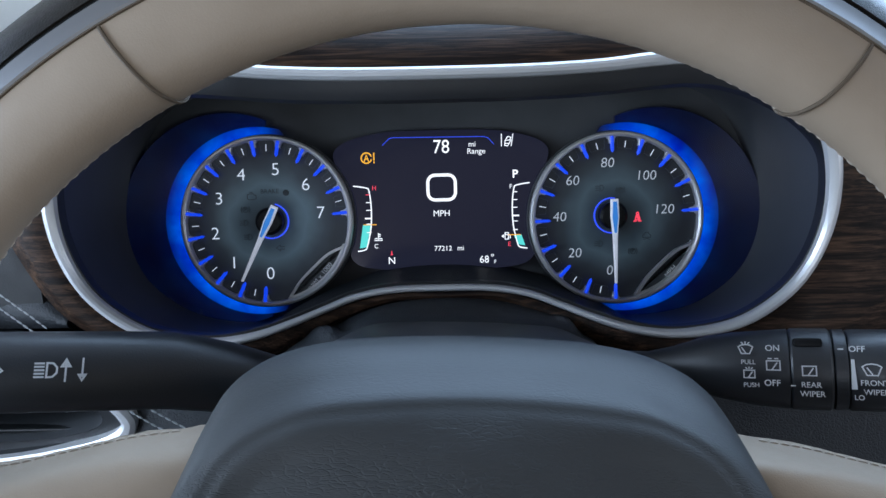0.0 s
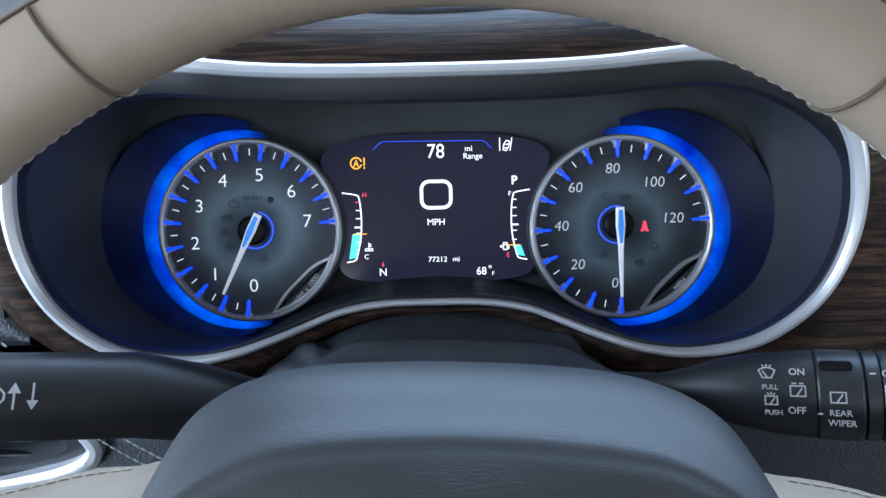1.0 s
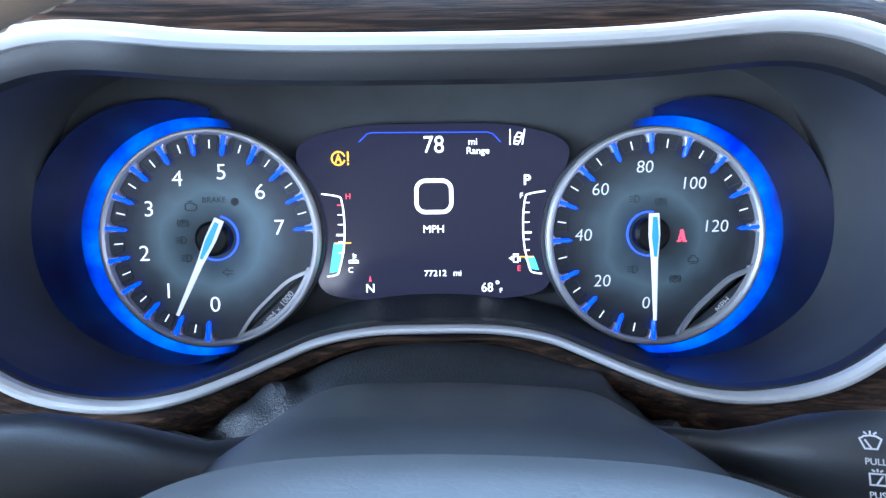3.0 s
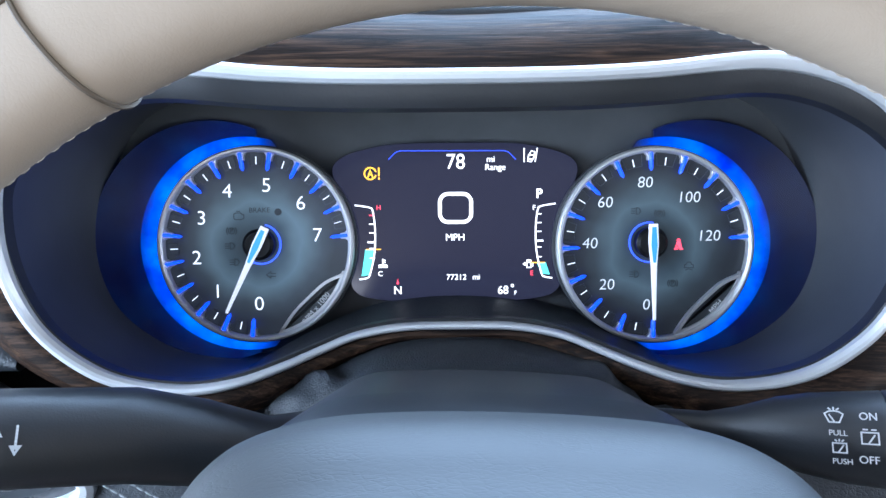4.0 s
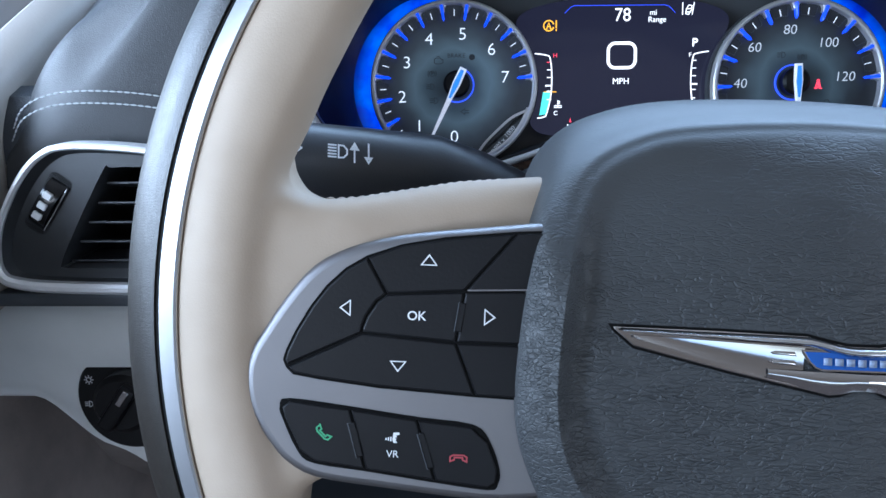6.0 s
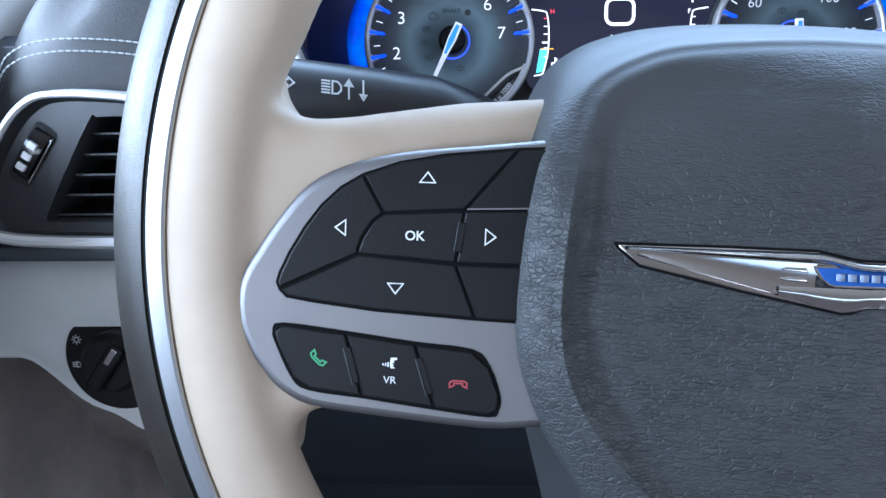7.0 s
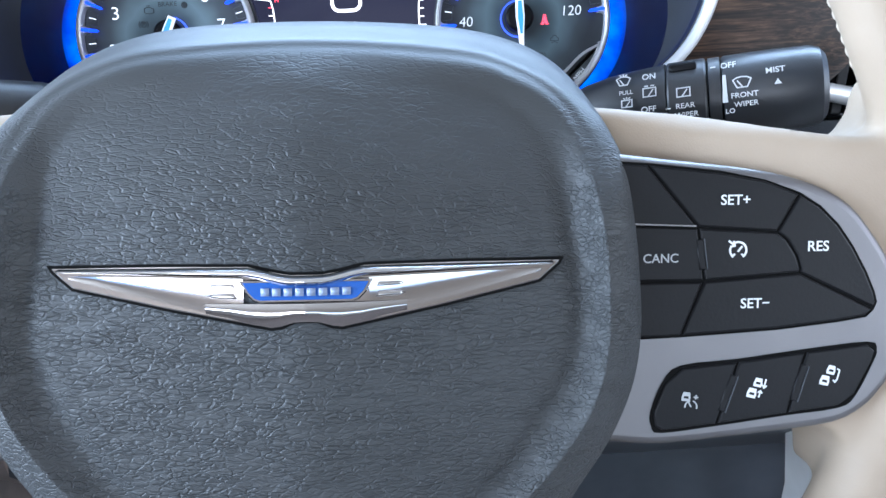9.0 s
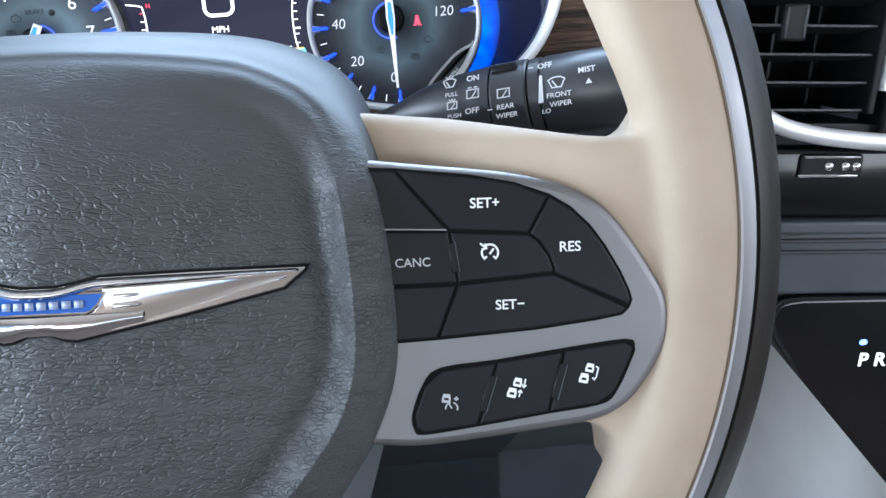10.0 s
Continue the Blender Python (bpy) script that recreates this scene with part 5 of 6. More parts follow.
def turned(path, radii, n=28, squash=1.0, bm=None):
    """A body of round sections along a path."""
    pts = [Vector(p) for p in path]
    rings = []
    for i, p in enumerate(pts):
        t = (pts[min(i + 1, len(pts) - 1)] - pts[max(i - 1, 0)]).normalized()
        b = t.cross(Vector((0, 0, 1))).normalized()
        c = b.cross(t)
        rings.append([tuple(p + (b * math.cos(2 * math.pi * j / n) * squash + c * math.sin(2 * math.pi * j / n)) * radii[i]) for j in range(n)])
    return loft(rings, True, True, True, bm)


def stalk_frame(o, along_x):
    """A frame for print on a stalk: x along it, the normal towards the driver and up."""
    u = Vector(along_x).normalized()
    nrm = Vector((0, -0.75, 0.66))
    nrm = (nrm - u * nrm.dot(u)).normalized()
    return axes(o, u, nrm.cross(u), nrm)


signal = thing("turn_signal_stalk", Matrix.Identity(4), "black turn signal stalk with white symbols", "stalk")
LA, LBASE = Vector((-0.208, 0.0805, 1.0290)), Vector((-0.116, 0.1070, 1.0105))
axis_l = (LBASE - LA)
body_l = [(0.0, 0.0115), (0.02, 0.0132), (0.06, 0.0144), (0.3, 0.0148), (0.7, 0.0150), (1.0, 0.0151)]
path = [tuple(LA + axis_l * k) for k, r in body_l] + [(-0.098, 0.1130, 1.0025), (-0.078, 0.1200, 0.9915), (-0.058, 0.129, 0.989), (-0.03, 0.144, 0.982)]
part("stalk_body", turned(path, [r for k, r in body_l] + [0.0142, 0.0128, 0.0118, 0.012]), STALK, signal, "tapered black stalk")
ux = axis_l.normalized()


def on_stalk(o0, d, x, lift):
    k = (x - o0.x) / d.x
    p = o0 + d * k
    n = Vector((0, -0.75, 0.66))
    n = (n - d.normalized() * n.dot(d.normalized())).normalized()
    return p + n * lift


for lines, x, s in (
        ([[(-1.5, 0.0), (-0.7, 0.8), (-0.7, 0.4), (0.7, 0.4), (0.7, 0.8), (1.5, 0.0), (0.7, -0.8), (0.7, -0.4), (-0.7, -0.4), (-0.7, -0.8), (-1.5, 0.0)]], -0.1712, 0.0027),
        ([[(0.1, 0.8), (0.1, -0.8), (0.7, -0.75), (1.1, -0.3), (1.1, 0.3), (0.7, 0.75), (0.1, 0.8)]] + [[(-1.1, y), (-0.2, y)] for y in (0.75, 0.38, 0.0, -0.38, -0.75)], -0.1547, 0.0032),
        ([[(0.0, 1.0), (0.0, -1.3)], [(-0.45, 0.4), (0.0, 1.2), (0.45, 0.4), (-0.45, 0.4)], [(-0.25, 0.62), (0.25, 0.62)]], -0.1487, 0.0031),
        ([[(0.0, 1.4 - 0.35 * k), (0.0, 1.2 - 0.35 * k)] for k in range(6)] + [[(-0.4, -0.6), (0.0, -1.3), (0.4, -0.6), (-0.4, -0.6)], [(-0.2, -0.8), (0.2, -0.8)]], -0.1436, 0.0029)):
    o = on_stalk(LA, axis_l, x, 0.0151)
    icon(lines, 0.00064, PRINT, signal, 0, -0.0015, 0, s, "white printed symbol", m=stalk_frame(o, ux))

wiper = thing("wiper_stalk", Matrix.Identity(4), "black wiper stalk with rotary rings and white print", "stalk")
RA0, RTIP = Vector((0.1185, 0.1160, 1.0000)), Vector((0.1805, 0.0930, 1.0125))
axis_r = RTIP - RA0


def rpt(k):
    return tuple(RA0 + axis_r * k)


part("stalk_neck", turned([(0.03, 0.156, 0.983), (0.060, 0.143, 0.987), (0.080, 0.1335, 0.9905), (0.090, 0.1290, 0.9930), (0.101, 0.1240, 0.9960), (0.110, 0.1200, 0.9982), rpt(0.0), rpt(0.172)], [0.0040, 0.0046, 0.0058, 0.0082, 0.0120, 0.0139, 0.0150, 0.0158]), STALK, wiper, "tapered black neck")
part("rear_ring", turned([rpt(k) for k in (0.172, 0.178, 0.19, 0.38, 0.392, 0.398)], [0.0135, 0.0154, 0.0160, 0.0160, 0.0154, 0.0135]), STALK, wiper, "rotary ring for the rear wiper")
part("collar", turned([rpt(k) for k in (0.390, 0.405, 0.465, 0.48)], [0.0135, 0.0156, 0.0156, 0.0135]), STALK, wiper)
part("front_knob", turned([rpt(k) for k in (0.470, 0.475, 0.49, 0.75, 0.92, 0.97, 1.0, 1.01)], [0.0135, 0.0151, 0.0157, 0.0155, 0.0150, 0.0140, 0.0115, 0.004]), STALK, wiper, "rotary end knob for the front wiper")
rib_frame = stalk_frame(on_stalk(RA0, axis_r, 0.1352, 0.0152), axis_r)
part("finger_tab", box(-0.0052, 0.0052, 0.0062, 0.0098, -0.0065, 0.0004, 0.0012, 2), BUTTON, wiper, "raised finger tab", rib_frame)
part("tab_recess", box(-0.0056, 0.0056, 0.0040, 0.0062, -0.004, -0.0009, 0.0004, 1), GAP, wiper, "", rib_frame)


def wiper_print(x, up, kind, arg, size):
    x = 0.1352 + (x - 0.1302) * 0.94
    up, size = up * 0.90 - 0.0006, size * 0.86
    fr = stalk_frame(on_stalk(RA0, axis_r, x, 0.0160 - 14.0 * up * up), axis_r)
    if kind == "w":
        letters(arg, size, PRINT, wiper, 0, up, 0.0002, m=fr, bold=0.012)
    else:
        icon(arg, 0.00045, PRINT, wiper, 0, up, 0.0002, size, "white printed symbol", m=fr)


SCREENW = [[(-0.9, 0.4), (-0.5, 0.65), (0.0, 0.72), (0.5, 0.65), (0.9, 0.4), (0.5, -0.5), (-0.5, -0.5), (-0.9, 0.4)], [(0.0, -0.4), (-0.45, 0.3)]]
SPRAY = SCREENW + [[(-0.5, 1.0), (-0.3, 0.85)], [(0.5, 1.0), (0.3, 0.85)], [(0.0, 1.1), (0.0, 0.85)]]
REARW = [[(-0.8, 0.6), (0.8, 0.6), (0.8, -0.6), (-0.8, -0.6), (-0.8, 0.6)], [(-0.2, -0.6), (0.45, 0.35)]]
wiper_print(0.1088, 0.0058, "i", SPRAY, 0.0034)
wiper_print(0.1096, 0.0004, "w", "PULL", 0.0028)
wiper_print(0.1098, -0.0046, "i", REARW + SPRAY[2:], 0.0028)
wiper_print(0.1104, -0.0092, "w", "PUSH", 0.0028)
wiper_print(0.1182, 0.0066, "w", "ON", 0.0038)
wiper_print(0.1182, -0.0008, "i", REARW + [[(-0.6, 0.9), (-0.2, 0.9)], [(0.2, 0.9), (0.6, 0.9)]], 0.0034)
wiper_print(0.1176, -0.0082, "w", "OFF", 0.0038)
wiper_print(0.1302, -0.0028, "i", REARW, 0.0034)
wiper_print(0.1306, -0.0086, "w", "REAR", 0.0034)
wiper_print(0.1309, -0.0122, "w", "WIPER", 0.0034)
wiper_print(0.1460, 0.0066, "w", "OFF", 0.0036)
wiper_print(0.1408, 0.0066, "i", [[(-0.5, 0), (0.5, 0)]], 0.0018)
wiper_print(0.1246, -0.0090, "i", [[(-0.5, 0), (0.5, 0)]], 0.0018)
wiper_print(0.1502, -0.0022, "i", SCREENW, 0.0040)
wiper_print(0.1508, -0.0072, "w", "FRONT", 0.0033)
wiper_print(0.1512, -0.0108, "w", "WIPER", 0.0033)
wiper_print(0.1458, -0.0130, "w", "LO", 0.0030)
wiper_print(0.1612, 0.0015, "w", "MIST", 0.0036)
wiper_print(0.1618, -0.0036, "i", [[(0.0, 0.6), (-0.6, -0.5), (0.6, -0.5), (0.0, 0.6)], [(0.0, 0.3), (0.0, -0.4)]], 0.0016)
part("speed_wedge", prism([(-0.0005, 0.0015), (0.0006, 0.0015), (0.0009, -0.0095), (-0.0010, -0.0095)][::-1], 0.0001, 0.0003), PRINT, wiper, "white speed wedge", stalk_frame(on_stalk(RA0, axis_r, 0.1485, 0.0158), axis_r))

# ---- side air vent ----
VENT = axes((-0.245, 0.1390, 0.977), (1, 0, 0), (0, 0.17365, 0.98481), (0, -0.98481, 0.17365))
vent = thing("side_air_vent", VENT, "black side air vent in a satin silver frame", "air vent")
v_out = spline([(0.050, 0.0150), (0.020, 0.0260), (-0.010, 0.0325), (-0.045, 0.0345), (-0.060, 0.0300), (-0.073, 0.0170), (-0.085, -0.0030), (-0.0905, -0.0200), (-0.0895, -0.0290), (-0.0830, -0.0335), (-0.06, -0.0360), (0.0, -0.0368), (0.030, -0.0350), (0.060, -0.0310), (0.079, -0.0262), (0.0885, -0.0190), (0.087, -0.0110), (0.072, 0.0040)], 6)
VN = outward(v_out)


def vent_section(p):
    k = 1.0 + 0.7 * smoothstep(0.0, -0.035, p[1]) + 0.8 * smoothstep(0.03, 0.08, p[0])
    return [(-0.0017 * k, -0.010), (-0.0016 * k, 0.0), (-0.0006 * k, 0.0014), (0.0006 * k, 0.0014), (0.0016 * k, 0.0), (0.0017 * k, -0.010)]


v3 = [(x, y, 0.0) for x, y in v_out]
part("frame", along(v3, [Vector((-q.x, -q.y)) for q in VN], vent_section), TRIM, vent, "satin silver frame")
inner_v = inset2d(v_out, 0.0015)
part("surround", loft([[(x, y, -0.001) for x, y in inner_v], [(x * 0.97 + 0.001, y * 0.93, -0.006) for x, y in inner_v]]), VENTP, vent, "black inner surround")
mouth = [(0.038, 0.0110), (0.010, 0.0205), (-0.010, 0.0235), (-0.028, 0.0235), (-0.034, 0.0205), (-0.060, -0.0225), (-0.058, -0.0262), (-0.052, -0.0275), (0.030, -0.0272), (0.060, -0.0240), (0.074, -0.0180), (0.068, -0.0080)]
plate_in = spline(mouth, 5)
k_out = [(x * 0.97 + 0.001, y * 0.93) for x, y in inner_v]


plate_bm = bmesh.new()
for loop, z in ((k_out, -0.006), (plate_in, -0.006)):
    vs = [plate_bm.verts.new((x, y, z)) for x, y in loop]
    for a, b in zip(vs, vs[1:] + vs[:1]):
        plate_bm.edges.new((a, b))
bmesh.ops.triangle_fill(plate_bm, use_beauty=True, edges=plate_bm.edges[:])
part("plate", plate_bm, VENTP, vent, "black vent plate")
part("mouth", loft([[(x, y, -0.006) for x, y in plate_in], [(x * 0.995, y * 0.985, -0.009) for x, y in plate_in], [(x * 0.98 - 0.012 * smoothstep(0.03, 0.08, x), y * 0.97, -0.040) for x, y in plate_in]]), BOWL, vent, "black vent mouth")
part("duct", box(-0.066, 0.062, -0.031, 0.024, -0.045, -0.040), GAP, vent)
for i in range(5):
    y = 0.0150 - 0.0100 * i
    x0 = -0.0300 - (0.0240 - y) * 0.60
    b = box(x0, 0.074 - 1.15 * max(0.0, y + 0.014), -0.0007, 0.0007, -0.020, 0.0, 0.0004, 1)
    part("slat", b, VENTP, vent, "thin black slat", Matrix.Translation((0, y, -0.0125)) @ Matrix.Rotation(radians(-14), 4, 'X'))
for x in (-0.025, 0.0, 0.025):
    part("vane", box(x - 0.0006, x + 0.0006, -0.027, 0.014, -0.039, -0.034), BUTTON, vent)
tw = Matrix.Translation((-0.0625, 0.006, -0.0075)) @ Matrix.Rotation(radians(-36), 4, 'Z')
part("wheel_well", prism(rounded(-0.0068, 0.0068, -0.0175, 0.0175, 0.004), -0.004, 0.0015, 0.0008, 2), BUTTON, vent, "", tw)
wheel_rings = []
for i in range(17):
    a = math.pi * i / 16
    wheel_rings.append([(x, -0.0140 * math.cos(a), -0.0005 + 0.0075 * math.sin(a) * (1 - 0.12 * abs(x) / 0.004)) for x in (-0.0042, -0.0036, 0.0, 0.0036, 0.0042)])
part("thumb_wheel", loft(wheel_rings, False), GLOSS, vent, "black thumbwheel with chrome marks", tw)
for y in (-0.006, 0.0, 0.006):
    part("wheel_mark", box(-0.0022, 0.0022, y - 0.0018, y + 0.0018, 0.0055, 0.0076, 0.0004, 1), PRINT, vent, "", tw)
part("wheel_side", box(0.0044, 0.0054, -0.013, 0.013, 0.0, 0.0035, 0.0004, 1), CHROME, vent, "", tw)
part("sill", box(-0.095, 0.10, -0.046, -0.0385, -0.02, 0.0005, 0.002, 2), SHROUD, vent, "black ledge under the frame")

# ---- knee panel and headlamp switch ----
knee_rows = []
for i in range(25):
    x = -0.40 + 0.135 * i / 24
    low = 0.860 - 0.034 * smoothstep(-0.350, -0.310, x) - 0.036 * smoothstep(-0.315, -0.26, x) + 0.065 * smoothstep(-0.290, -0.266, x)
    prof = spline([(0.165, 0.928), (0.1485, 0.922), (0.1420, 0.905), (0.1430, 0.885), (0.1475, low + 0.010), (0.156, low), (0.22, low - 0.004)], 4, False)
    knee_rows.append([(x, y, z) for y, z in prof])
tagged(part("knee_panel", loft(knee_rows, False), GREYPANEL, None, ""), "pale grey knee panel below the dashboard", "panel", kind="structure")
KNOB = axes((-0.287, 0.1395, 0.870), (1, 0, 0), (0, 0.259, 0.966), (0, -0.966, 0.259))
lamp_switch = thing("headlamp_switch", KNOB, "round black rotary headlamp switch in the knee panel", "switch")
part("socket", band(0, 0, 0.0001, 0.0300, 0, 360, -0.012, 0.0012, 48, 0.0012), BUTTON, lamp_switch, "round black socket")
part("knob", band(0, 0, 0.0001, 0.0165, 0, 360, 0.0, 0.013, 40, 0.003), BUTTON, lamp_switch, "rotary knob")
part("grip", box(-0.0045, 0.0045, -0.0140, 0.0140, 0.012, 0.019, 0.002, 2), BUTTON, lamp_switch, "black grip", Matrix.Rotation(radians(-35), 4, 'Z'))
part("grip_mark", box(-0.0016, 0.0016, 0.0030, 0.0125, 0.0186, 0.0196, 0.0004, 1), CHROME, lamp_switch, "chrome pointer", Matrix.Rotation(radians(-35), 4, 'Z'))
icon([circle(0.5), *[[(0.7 * math.cos(a), 0.7 * math.sin(a)), (1.0 * math.cos(a), 1.0 * math.sin(a))] for a in (0, 0.785, 1.57, 2.356, 3.14, 3.93, 4.71, 5.5)]], 0.0004, PRINT, lamp_switch, -0.0225, 0.010, 0.0013, 0.0026, "white printed symbol")
icon(LAMP, 0.0004, PRINT, lamp_switch, -0.0235, -0.004, 0.0013, 0.0026, "white printed symbol")

# ---- door and pillar on the driver's side ----
end_rows, low_rows = [], []
for i in range(25):
    y = -0.10 + 0.445 * i / 24
    z = 0.990 + 0.083 * smoothstep(-0.02, 0.40, y) * 1.12
    end_rows.append([(-0.338, y, 0.93), (-0.338, y, z - 0.012), (-0.3395, y, z - 0.004), (-0.343, y, z), (-0.352, y, z + 0.004), (-0.360, y, z + 0.005), (-0.364, y, z + 0.003), (-0.368, y, z - 0.02), (-0.372, y, z - 0.08)])
    low_rows.append([(-0.338, y, 0.931), (-0.374, y, 0.928), (-0.378, y, 0.90), (-0.374, y, 0.80), (-0.360, y, 0.60), (-0.350, y, 0.34)])
tagged(part("door_panel", loft(end_rows, False), CREAM, None, ""), "cream padded door top beside the dashboard", "door panel", kind="structure")
tagged(part("door_lower_panel", loft(low_rows, False), TAUPE, None, ""), "dark taupe lower door panel", "door panel", kind="structure")
pil = []
for t in (0.0, 0.1, 0.25, 0.5, 0.75, 1.0):
    e = Vector((-0.3385, 0.345, 1.0640)) + Vector((-0.06, -0.20, 0.50)) * t
    pil.append([tuple(e + Vector(d)) for d in ((-0.040, 0.030, 0.004), (-0.030, 0.004, 0.004), (-0.024, 0.0, 0.004), (-0.003, -0.001, 0.0), (0.003, 0.006, 0.0), (0.06, 0.10, 0.0), (0.10, 0.17, 0.0), (0.03, 0.22, 0.0), (-0.05, 0.12, 0.0))])
tagged(part("front_pillar", loft(pil, True, True, True), PILLARM, None, ""), "cream trimmed windscreen pillar", "pillar", kind="structure")
seal = [tuple(Vector((-0.3645, 0.346, 1.066)) + Vector((-0.06, -0.20, 0.50)) * t) for t in (0, 0.2, 0.4, 0.6, 0.8, 1.0)]
tagged(part("door_seal", tube(seal, 0.0035, 8), SEALM, None, ""), "brown rubber door seal along the pillar", "seal", kind="structure")

# ---- centre stack ----
STACK = axes((0.300, 0.170, 0.950), (1, 0, 0), (0, 0.17365, 0.98481), (0, -0.98481, 0.17365)) @ Matrix.Rotation(radians(-4.5), 4, 'Z')
cvent = thing("centre_air_vent", STACK, "black centre air vent above a satin silver trim", "air vent")
part("duct", box(-0.066, 0.034, 0.004, 0.115, -0.060, -0.050), GAP, cvent)
part("housing", box(-0.066, -0.060, 0.018, 0.115, -0.055, -0.002, 0.001), BUTTON, cvent)
part("housing", box(0.0280, 0.0320, 0.016, 0.115, -0.055, 0.0, 0.001), BUTTON, cvent)
part("housing", box(-0.066, 0.0375, 0.004, 0.011, -0.055, -0.004, 0.001), BUTTON, cvent)
for i in range(8):
    y = 0.0180 + 0.0139 * i
    part("slat", box(-0.060, 0.0275, -0.0008, 0.0008, -0.020, 0.0, 0.0004, 1), VENTP, cvent, "thin black slat", Matrix.Translation((0, y, -0.003)) @ Matrix.Rotation(radians(-10), 4, 'X'))
for x in (-0.035, -0.012, 0.012):
    part("vane", box(x - 0.0007, x + 0.0007, 0.012, 0.115, -0.048, -0.030), BUTTON, cvent)
slider = part("slider", box(-0.0235, -0.0100, 0.0520, 0.0700, -0.008, -0.0015, 0.0015, 2), BUTTON, cvent, "black slider on the slat")
for x in (-0.0222, -0.0125):
    part("slider_edge", box(x, x + 0.0014, 0.0535, 0.0685, -0.0020, -0.0008, 0.0005, 1), VENTP, slider)
trim_line = spline([(-0.075, 0.030), (-0.055, 0.0265), (-0.035, 0.0190), (-0.018, 0.0105), (0.0, 0.0060), (0.02, 0.0035), (0.05, 0.0015), (0.12, 0.0)], 6, False)
part("lower_trim", tube([(x, y, 0.001) for x, y in trim_line], 0.0046, 14), TRIM, cvent, "satin silver lower trim")

radio = thing("touch_screen", STACK, "dark touch screen with a silver edge", "screen")
part("screen_body", box(0.0360, 0.24, -0.0015, 0.16, -0.02, 0.001, 0.002), GLOSS, radio)
part("screen_edge", box(0.0330, 0.0357, 0.028, 0.16, -0.02, 0.002, 0.0008), TRIM, radio, "satin edge")

fascia = thing("switch_fascia", STACK, "piano black fascia with a small chrome switch", "control panel")
part("fascia_plate", box(-0.070, 0.24, -0.0400, -0.0020, -0.02, -0.0015, 0.003, 3), GLOSS, fascia, "piano black plate")
part("switch_frame", box(-0.0035, 0.0315, -0.0180, -0.0045, -0.003, 0.0008, 0.002, 2), BUTTON, fascia, "small rocker switch")
part("switch_edge", box(-0.002, 0.029, -0.0068, -0.0052, -0.001, 0.0016, 0.0005, 1), CHROME, fascia)
part("switch_edge", box(-0.004, 0.029, -0.0170, -0.0152, -0.001, 0.0016, 0.0005, 1), CHROME, fascia)
for x in (0.0125, 0.0215, 0.0275):
    bm = bmesh.new()
    bmesh.ops.create_uvsphere(bm, u_segments=14, v_segments=8, radius=0.0027)
    part("switch_stud", bm, CHROME, fascia, "chrome stud", Matrix.Translation((x, -0.0110, 0.0005)) @ Matrix.Diagonal((1, 0.9, 0.6, 1)))

ledge = thing("stack_ledge", STACK, "grey ledge with two ribs under the fascia", "panel")
part("ledge_top", box(-0.075, 0.24, -0.0480, -0.0405, -0.02, 0.004, 0.002, 2), SHROUD, ledge, "grey ledge")
part("ledge_body", box(-0.075, 0.24, -0.0840, -0.0480, -0.02, 0.000, 0.002, 2), SHROUD, ledge, "dark ledge body")
for y in (-0.0520, -0.0585):
    part("rib", tube([(-0.075, y, 0.0012), (0.24, y, 0.0012)], 0.0011, 8), UNITP, ledge, "thin raised rib")

shifter = thing("gear_selector_panel", STACK, "piano black gear selector panel with lit letters", "control panel")
sel = [(0.24, -0.0860), (0.012, -0.0850), (-0.001, -0.0875), (-0.0060, -0.0960), (-0.0030, -0.1080), (0.0165, -0.1360), (0.060, -0.205), (0.10, -0.265), (0.24, -0.265)]
part("selector_base", prism([(0.245, -0.082), (-0.012, -0.0815), (-0.0135, -0.120), (0.045, -0.215), (0.085, -0.275), (0.245, -0.275)][::-1], -0.03, -0.004, 0.003, 2), GLOSS, shifter, "dark base")
sel_s = spline(sel[1:7], 5, False) + sel[7:] + sel[:1]
part("selector_face", prism(sel_s[::-1], -0.006, 0.0015, 0.0035, 4), GLOSS, shifter, "glossy raised face")
part("selector_edge", tube([(x, y, 0.0002) for x, y in spline(sel[2:7], 6, False)], 0.0026, 12), GLOSS, shifter, "rounded black edge")
letters("P", 0.0116, WHITE_GLOW, shifter, 0.0540, -0.1250, 0.0017, name="gear_letter", bold=0.02)
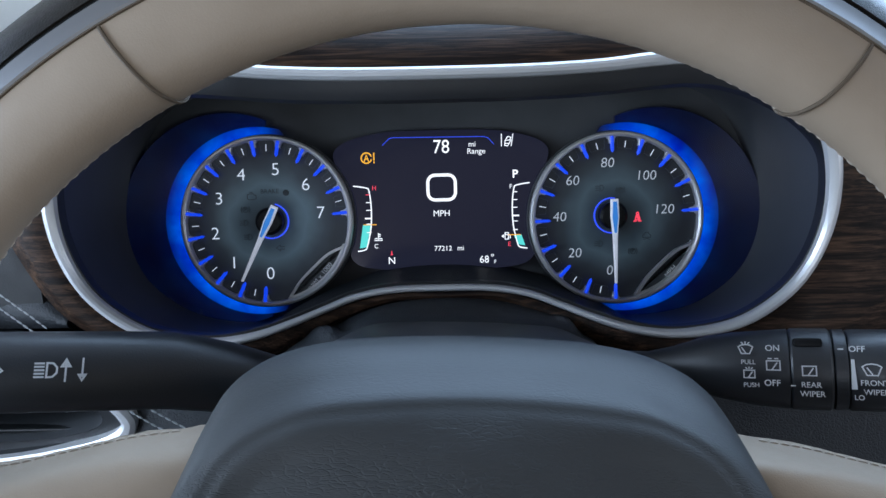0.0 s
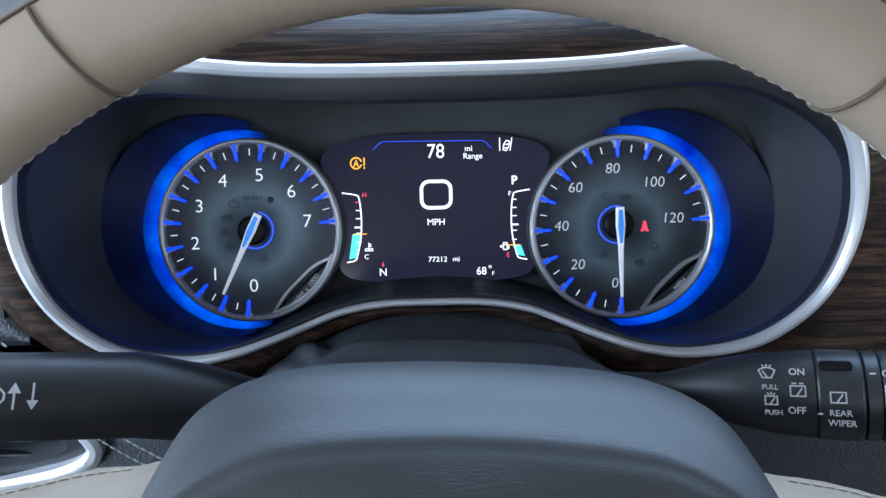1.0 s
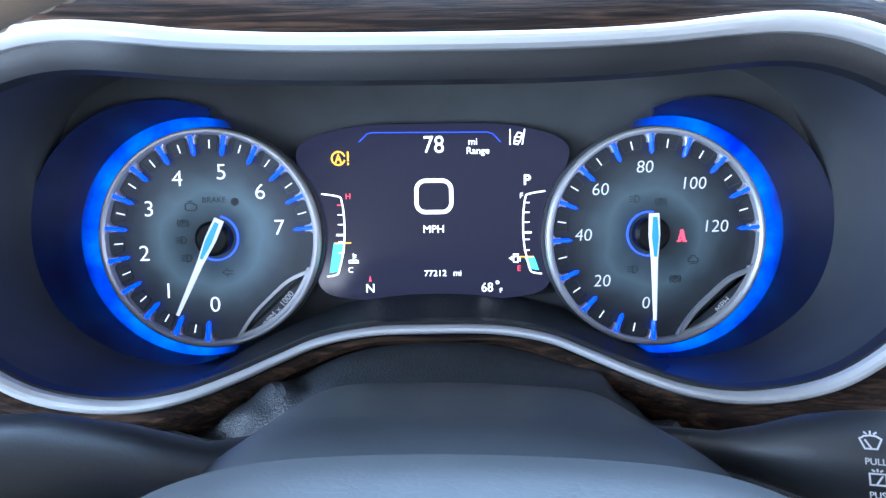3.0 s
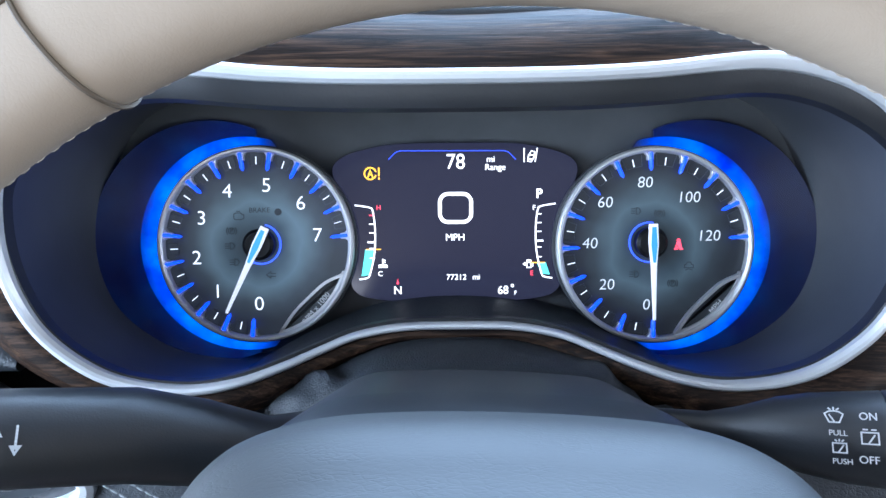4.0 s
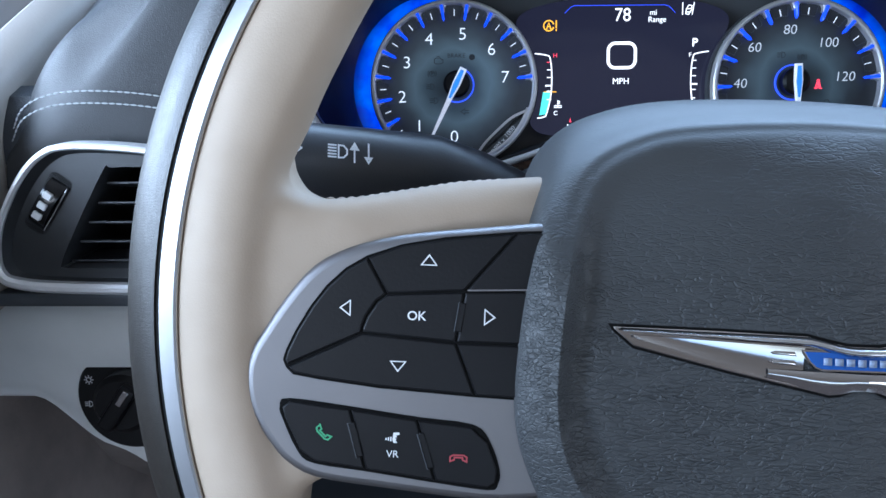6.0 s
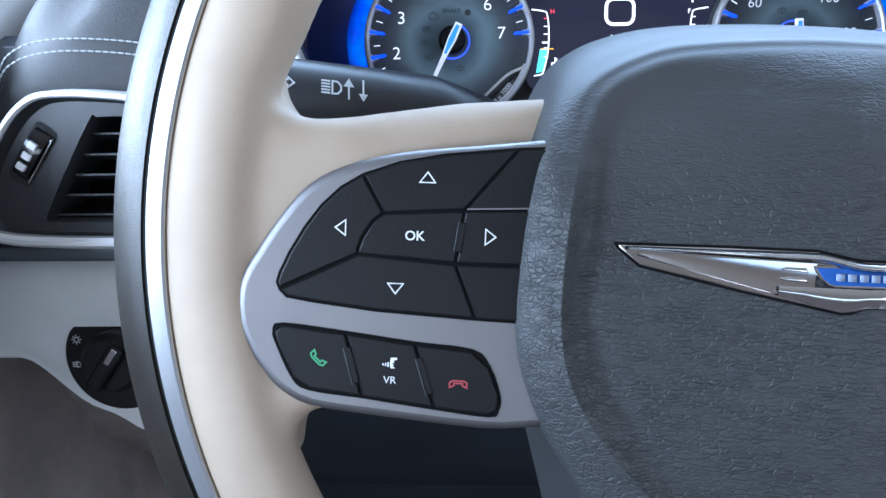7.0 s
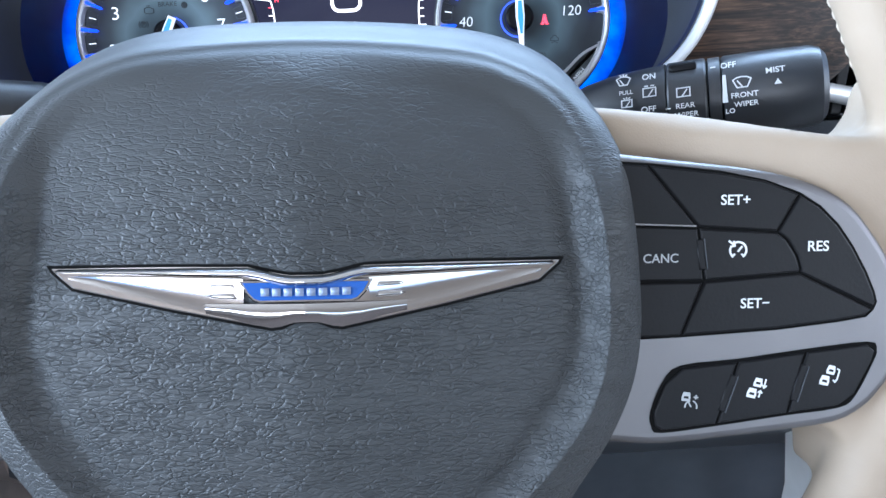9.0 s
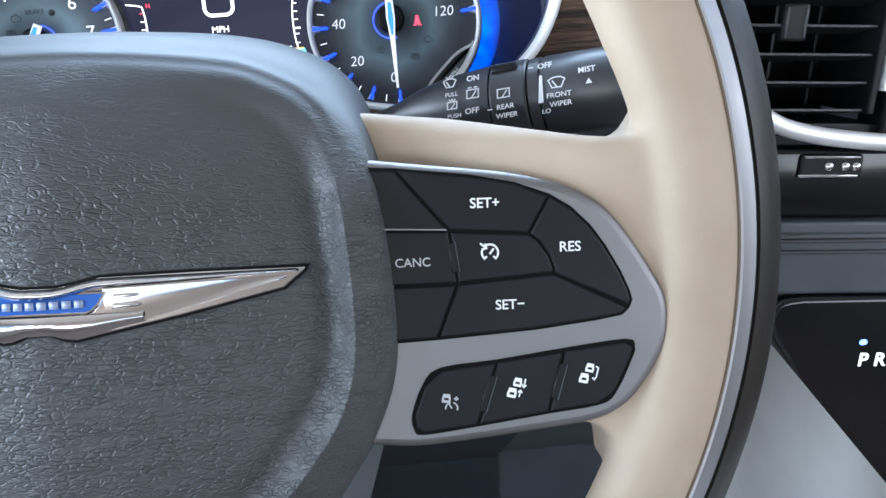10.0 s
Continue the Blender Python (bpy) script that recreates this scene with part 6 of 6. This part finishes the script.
letters("R", 0.0116, WHITE_GLOW, shifter, 0.0642, -0.1250, 0.0017, name="gear_letter", bold=0.02)
bm = bmesh.new()
bmesh.ops.create_uvsphere(bm, u_segments=12, v_segments=6, radius=0.0019)
part("gear_lamp", bm, LED_BLUE, shifter, "lit blue gear lamp", Matrix.Translation((0.0520, -0.1135, 0.0014)) @ Matrix.Diagonal((1.3, 1, 0.4, 1)))

side_rows = []
for i in range(9):
    y = 0.26 - 0.55 * i / 8
    side_rows.append([(0.281, y, 0.848), (0.282, y, 0.835), (0.286, y, 0.80), (0.302, y, 0.72), (0.320, y, 0.62), (0.33, y, 0.34)])
tagged(part("console_side", loft(side_rows, False), GREYPANEL, None, ""), "pale grey side panel of the centre console", "panel", kind="structure")

# ---- footwell ----
def foot_row(x, k=0.0):
    """One upright line of the footwell's panels, which spread to the door towards the floor."""
    out = smoothstep(-0.05, -0.238, x)
    return [(x - 0.09 * out * min(1.0, max(0.0, (0.80 - z) / 0.2)), y + k * f, z) for y, z, f in ((0.165, 0.925, 1.0), (0.155, 0.86, 1.0), (0.178, 0.80, 1.0), (0.200, 0.74, 1.0), (0.260, 0.67, 0.7), (0.320, 0.60, 0.4), (0.340, 0.34, 0.4))]


side_kick = [foot_row(x, 0.030 * smoothstep(-0.238, -0.262, x)) for x in (-0.40, -0.36, -0.33, -0.30, -0.275, -0.262, -0.25, -0.238)]
tagged(part("side_kick_panel", loft(side_kick, False), TAUPE, None, ""), "dark taupe panel under the knee panel", "panel", kind="structure")
tagged(part("lower_knee_panel", loft([foot_row(x) for x in (-0.238, -0.20, -0.15, -0.10, -0.05, 0.0, 0.05, 0.10, 0.150)], False), FOOTWELL, None, ""), "dark lower panel behind the steering wheel", "panel", kind="structure")
tagged(part("console_kick_panel", loft([[(x, 0.168, 0.905), (x, 0.160, 0.86), (x, 0.205, 0.74), (x, 0.325, 0.60), (x, 0.345, 0.34)] for x in (0.150, 0.19, 0.23, 0.28, 0.34, 0.40)], False), SHROUD, None, ""), "slate grey kick panel beside the console", "panel", kind="structure")
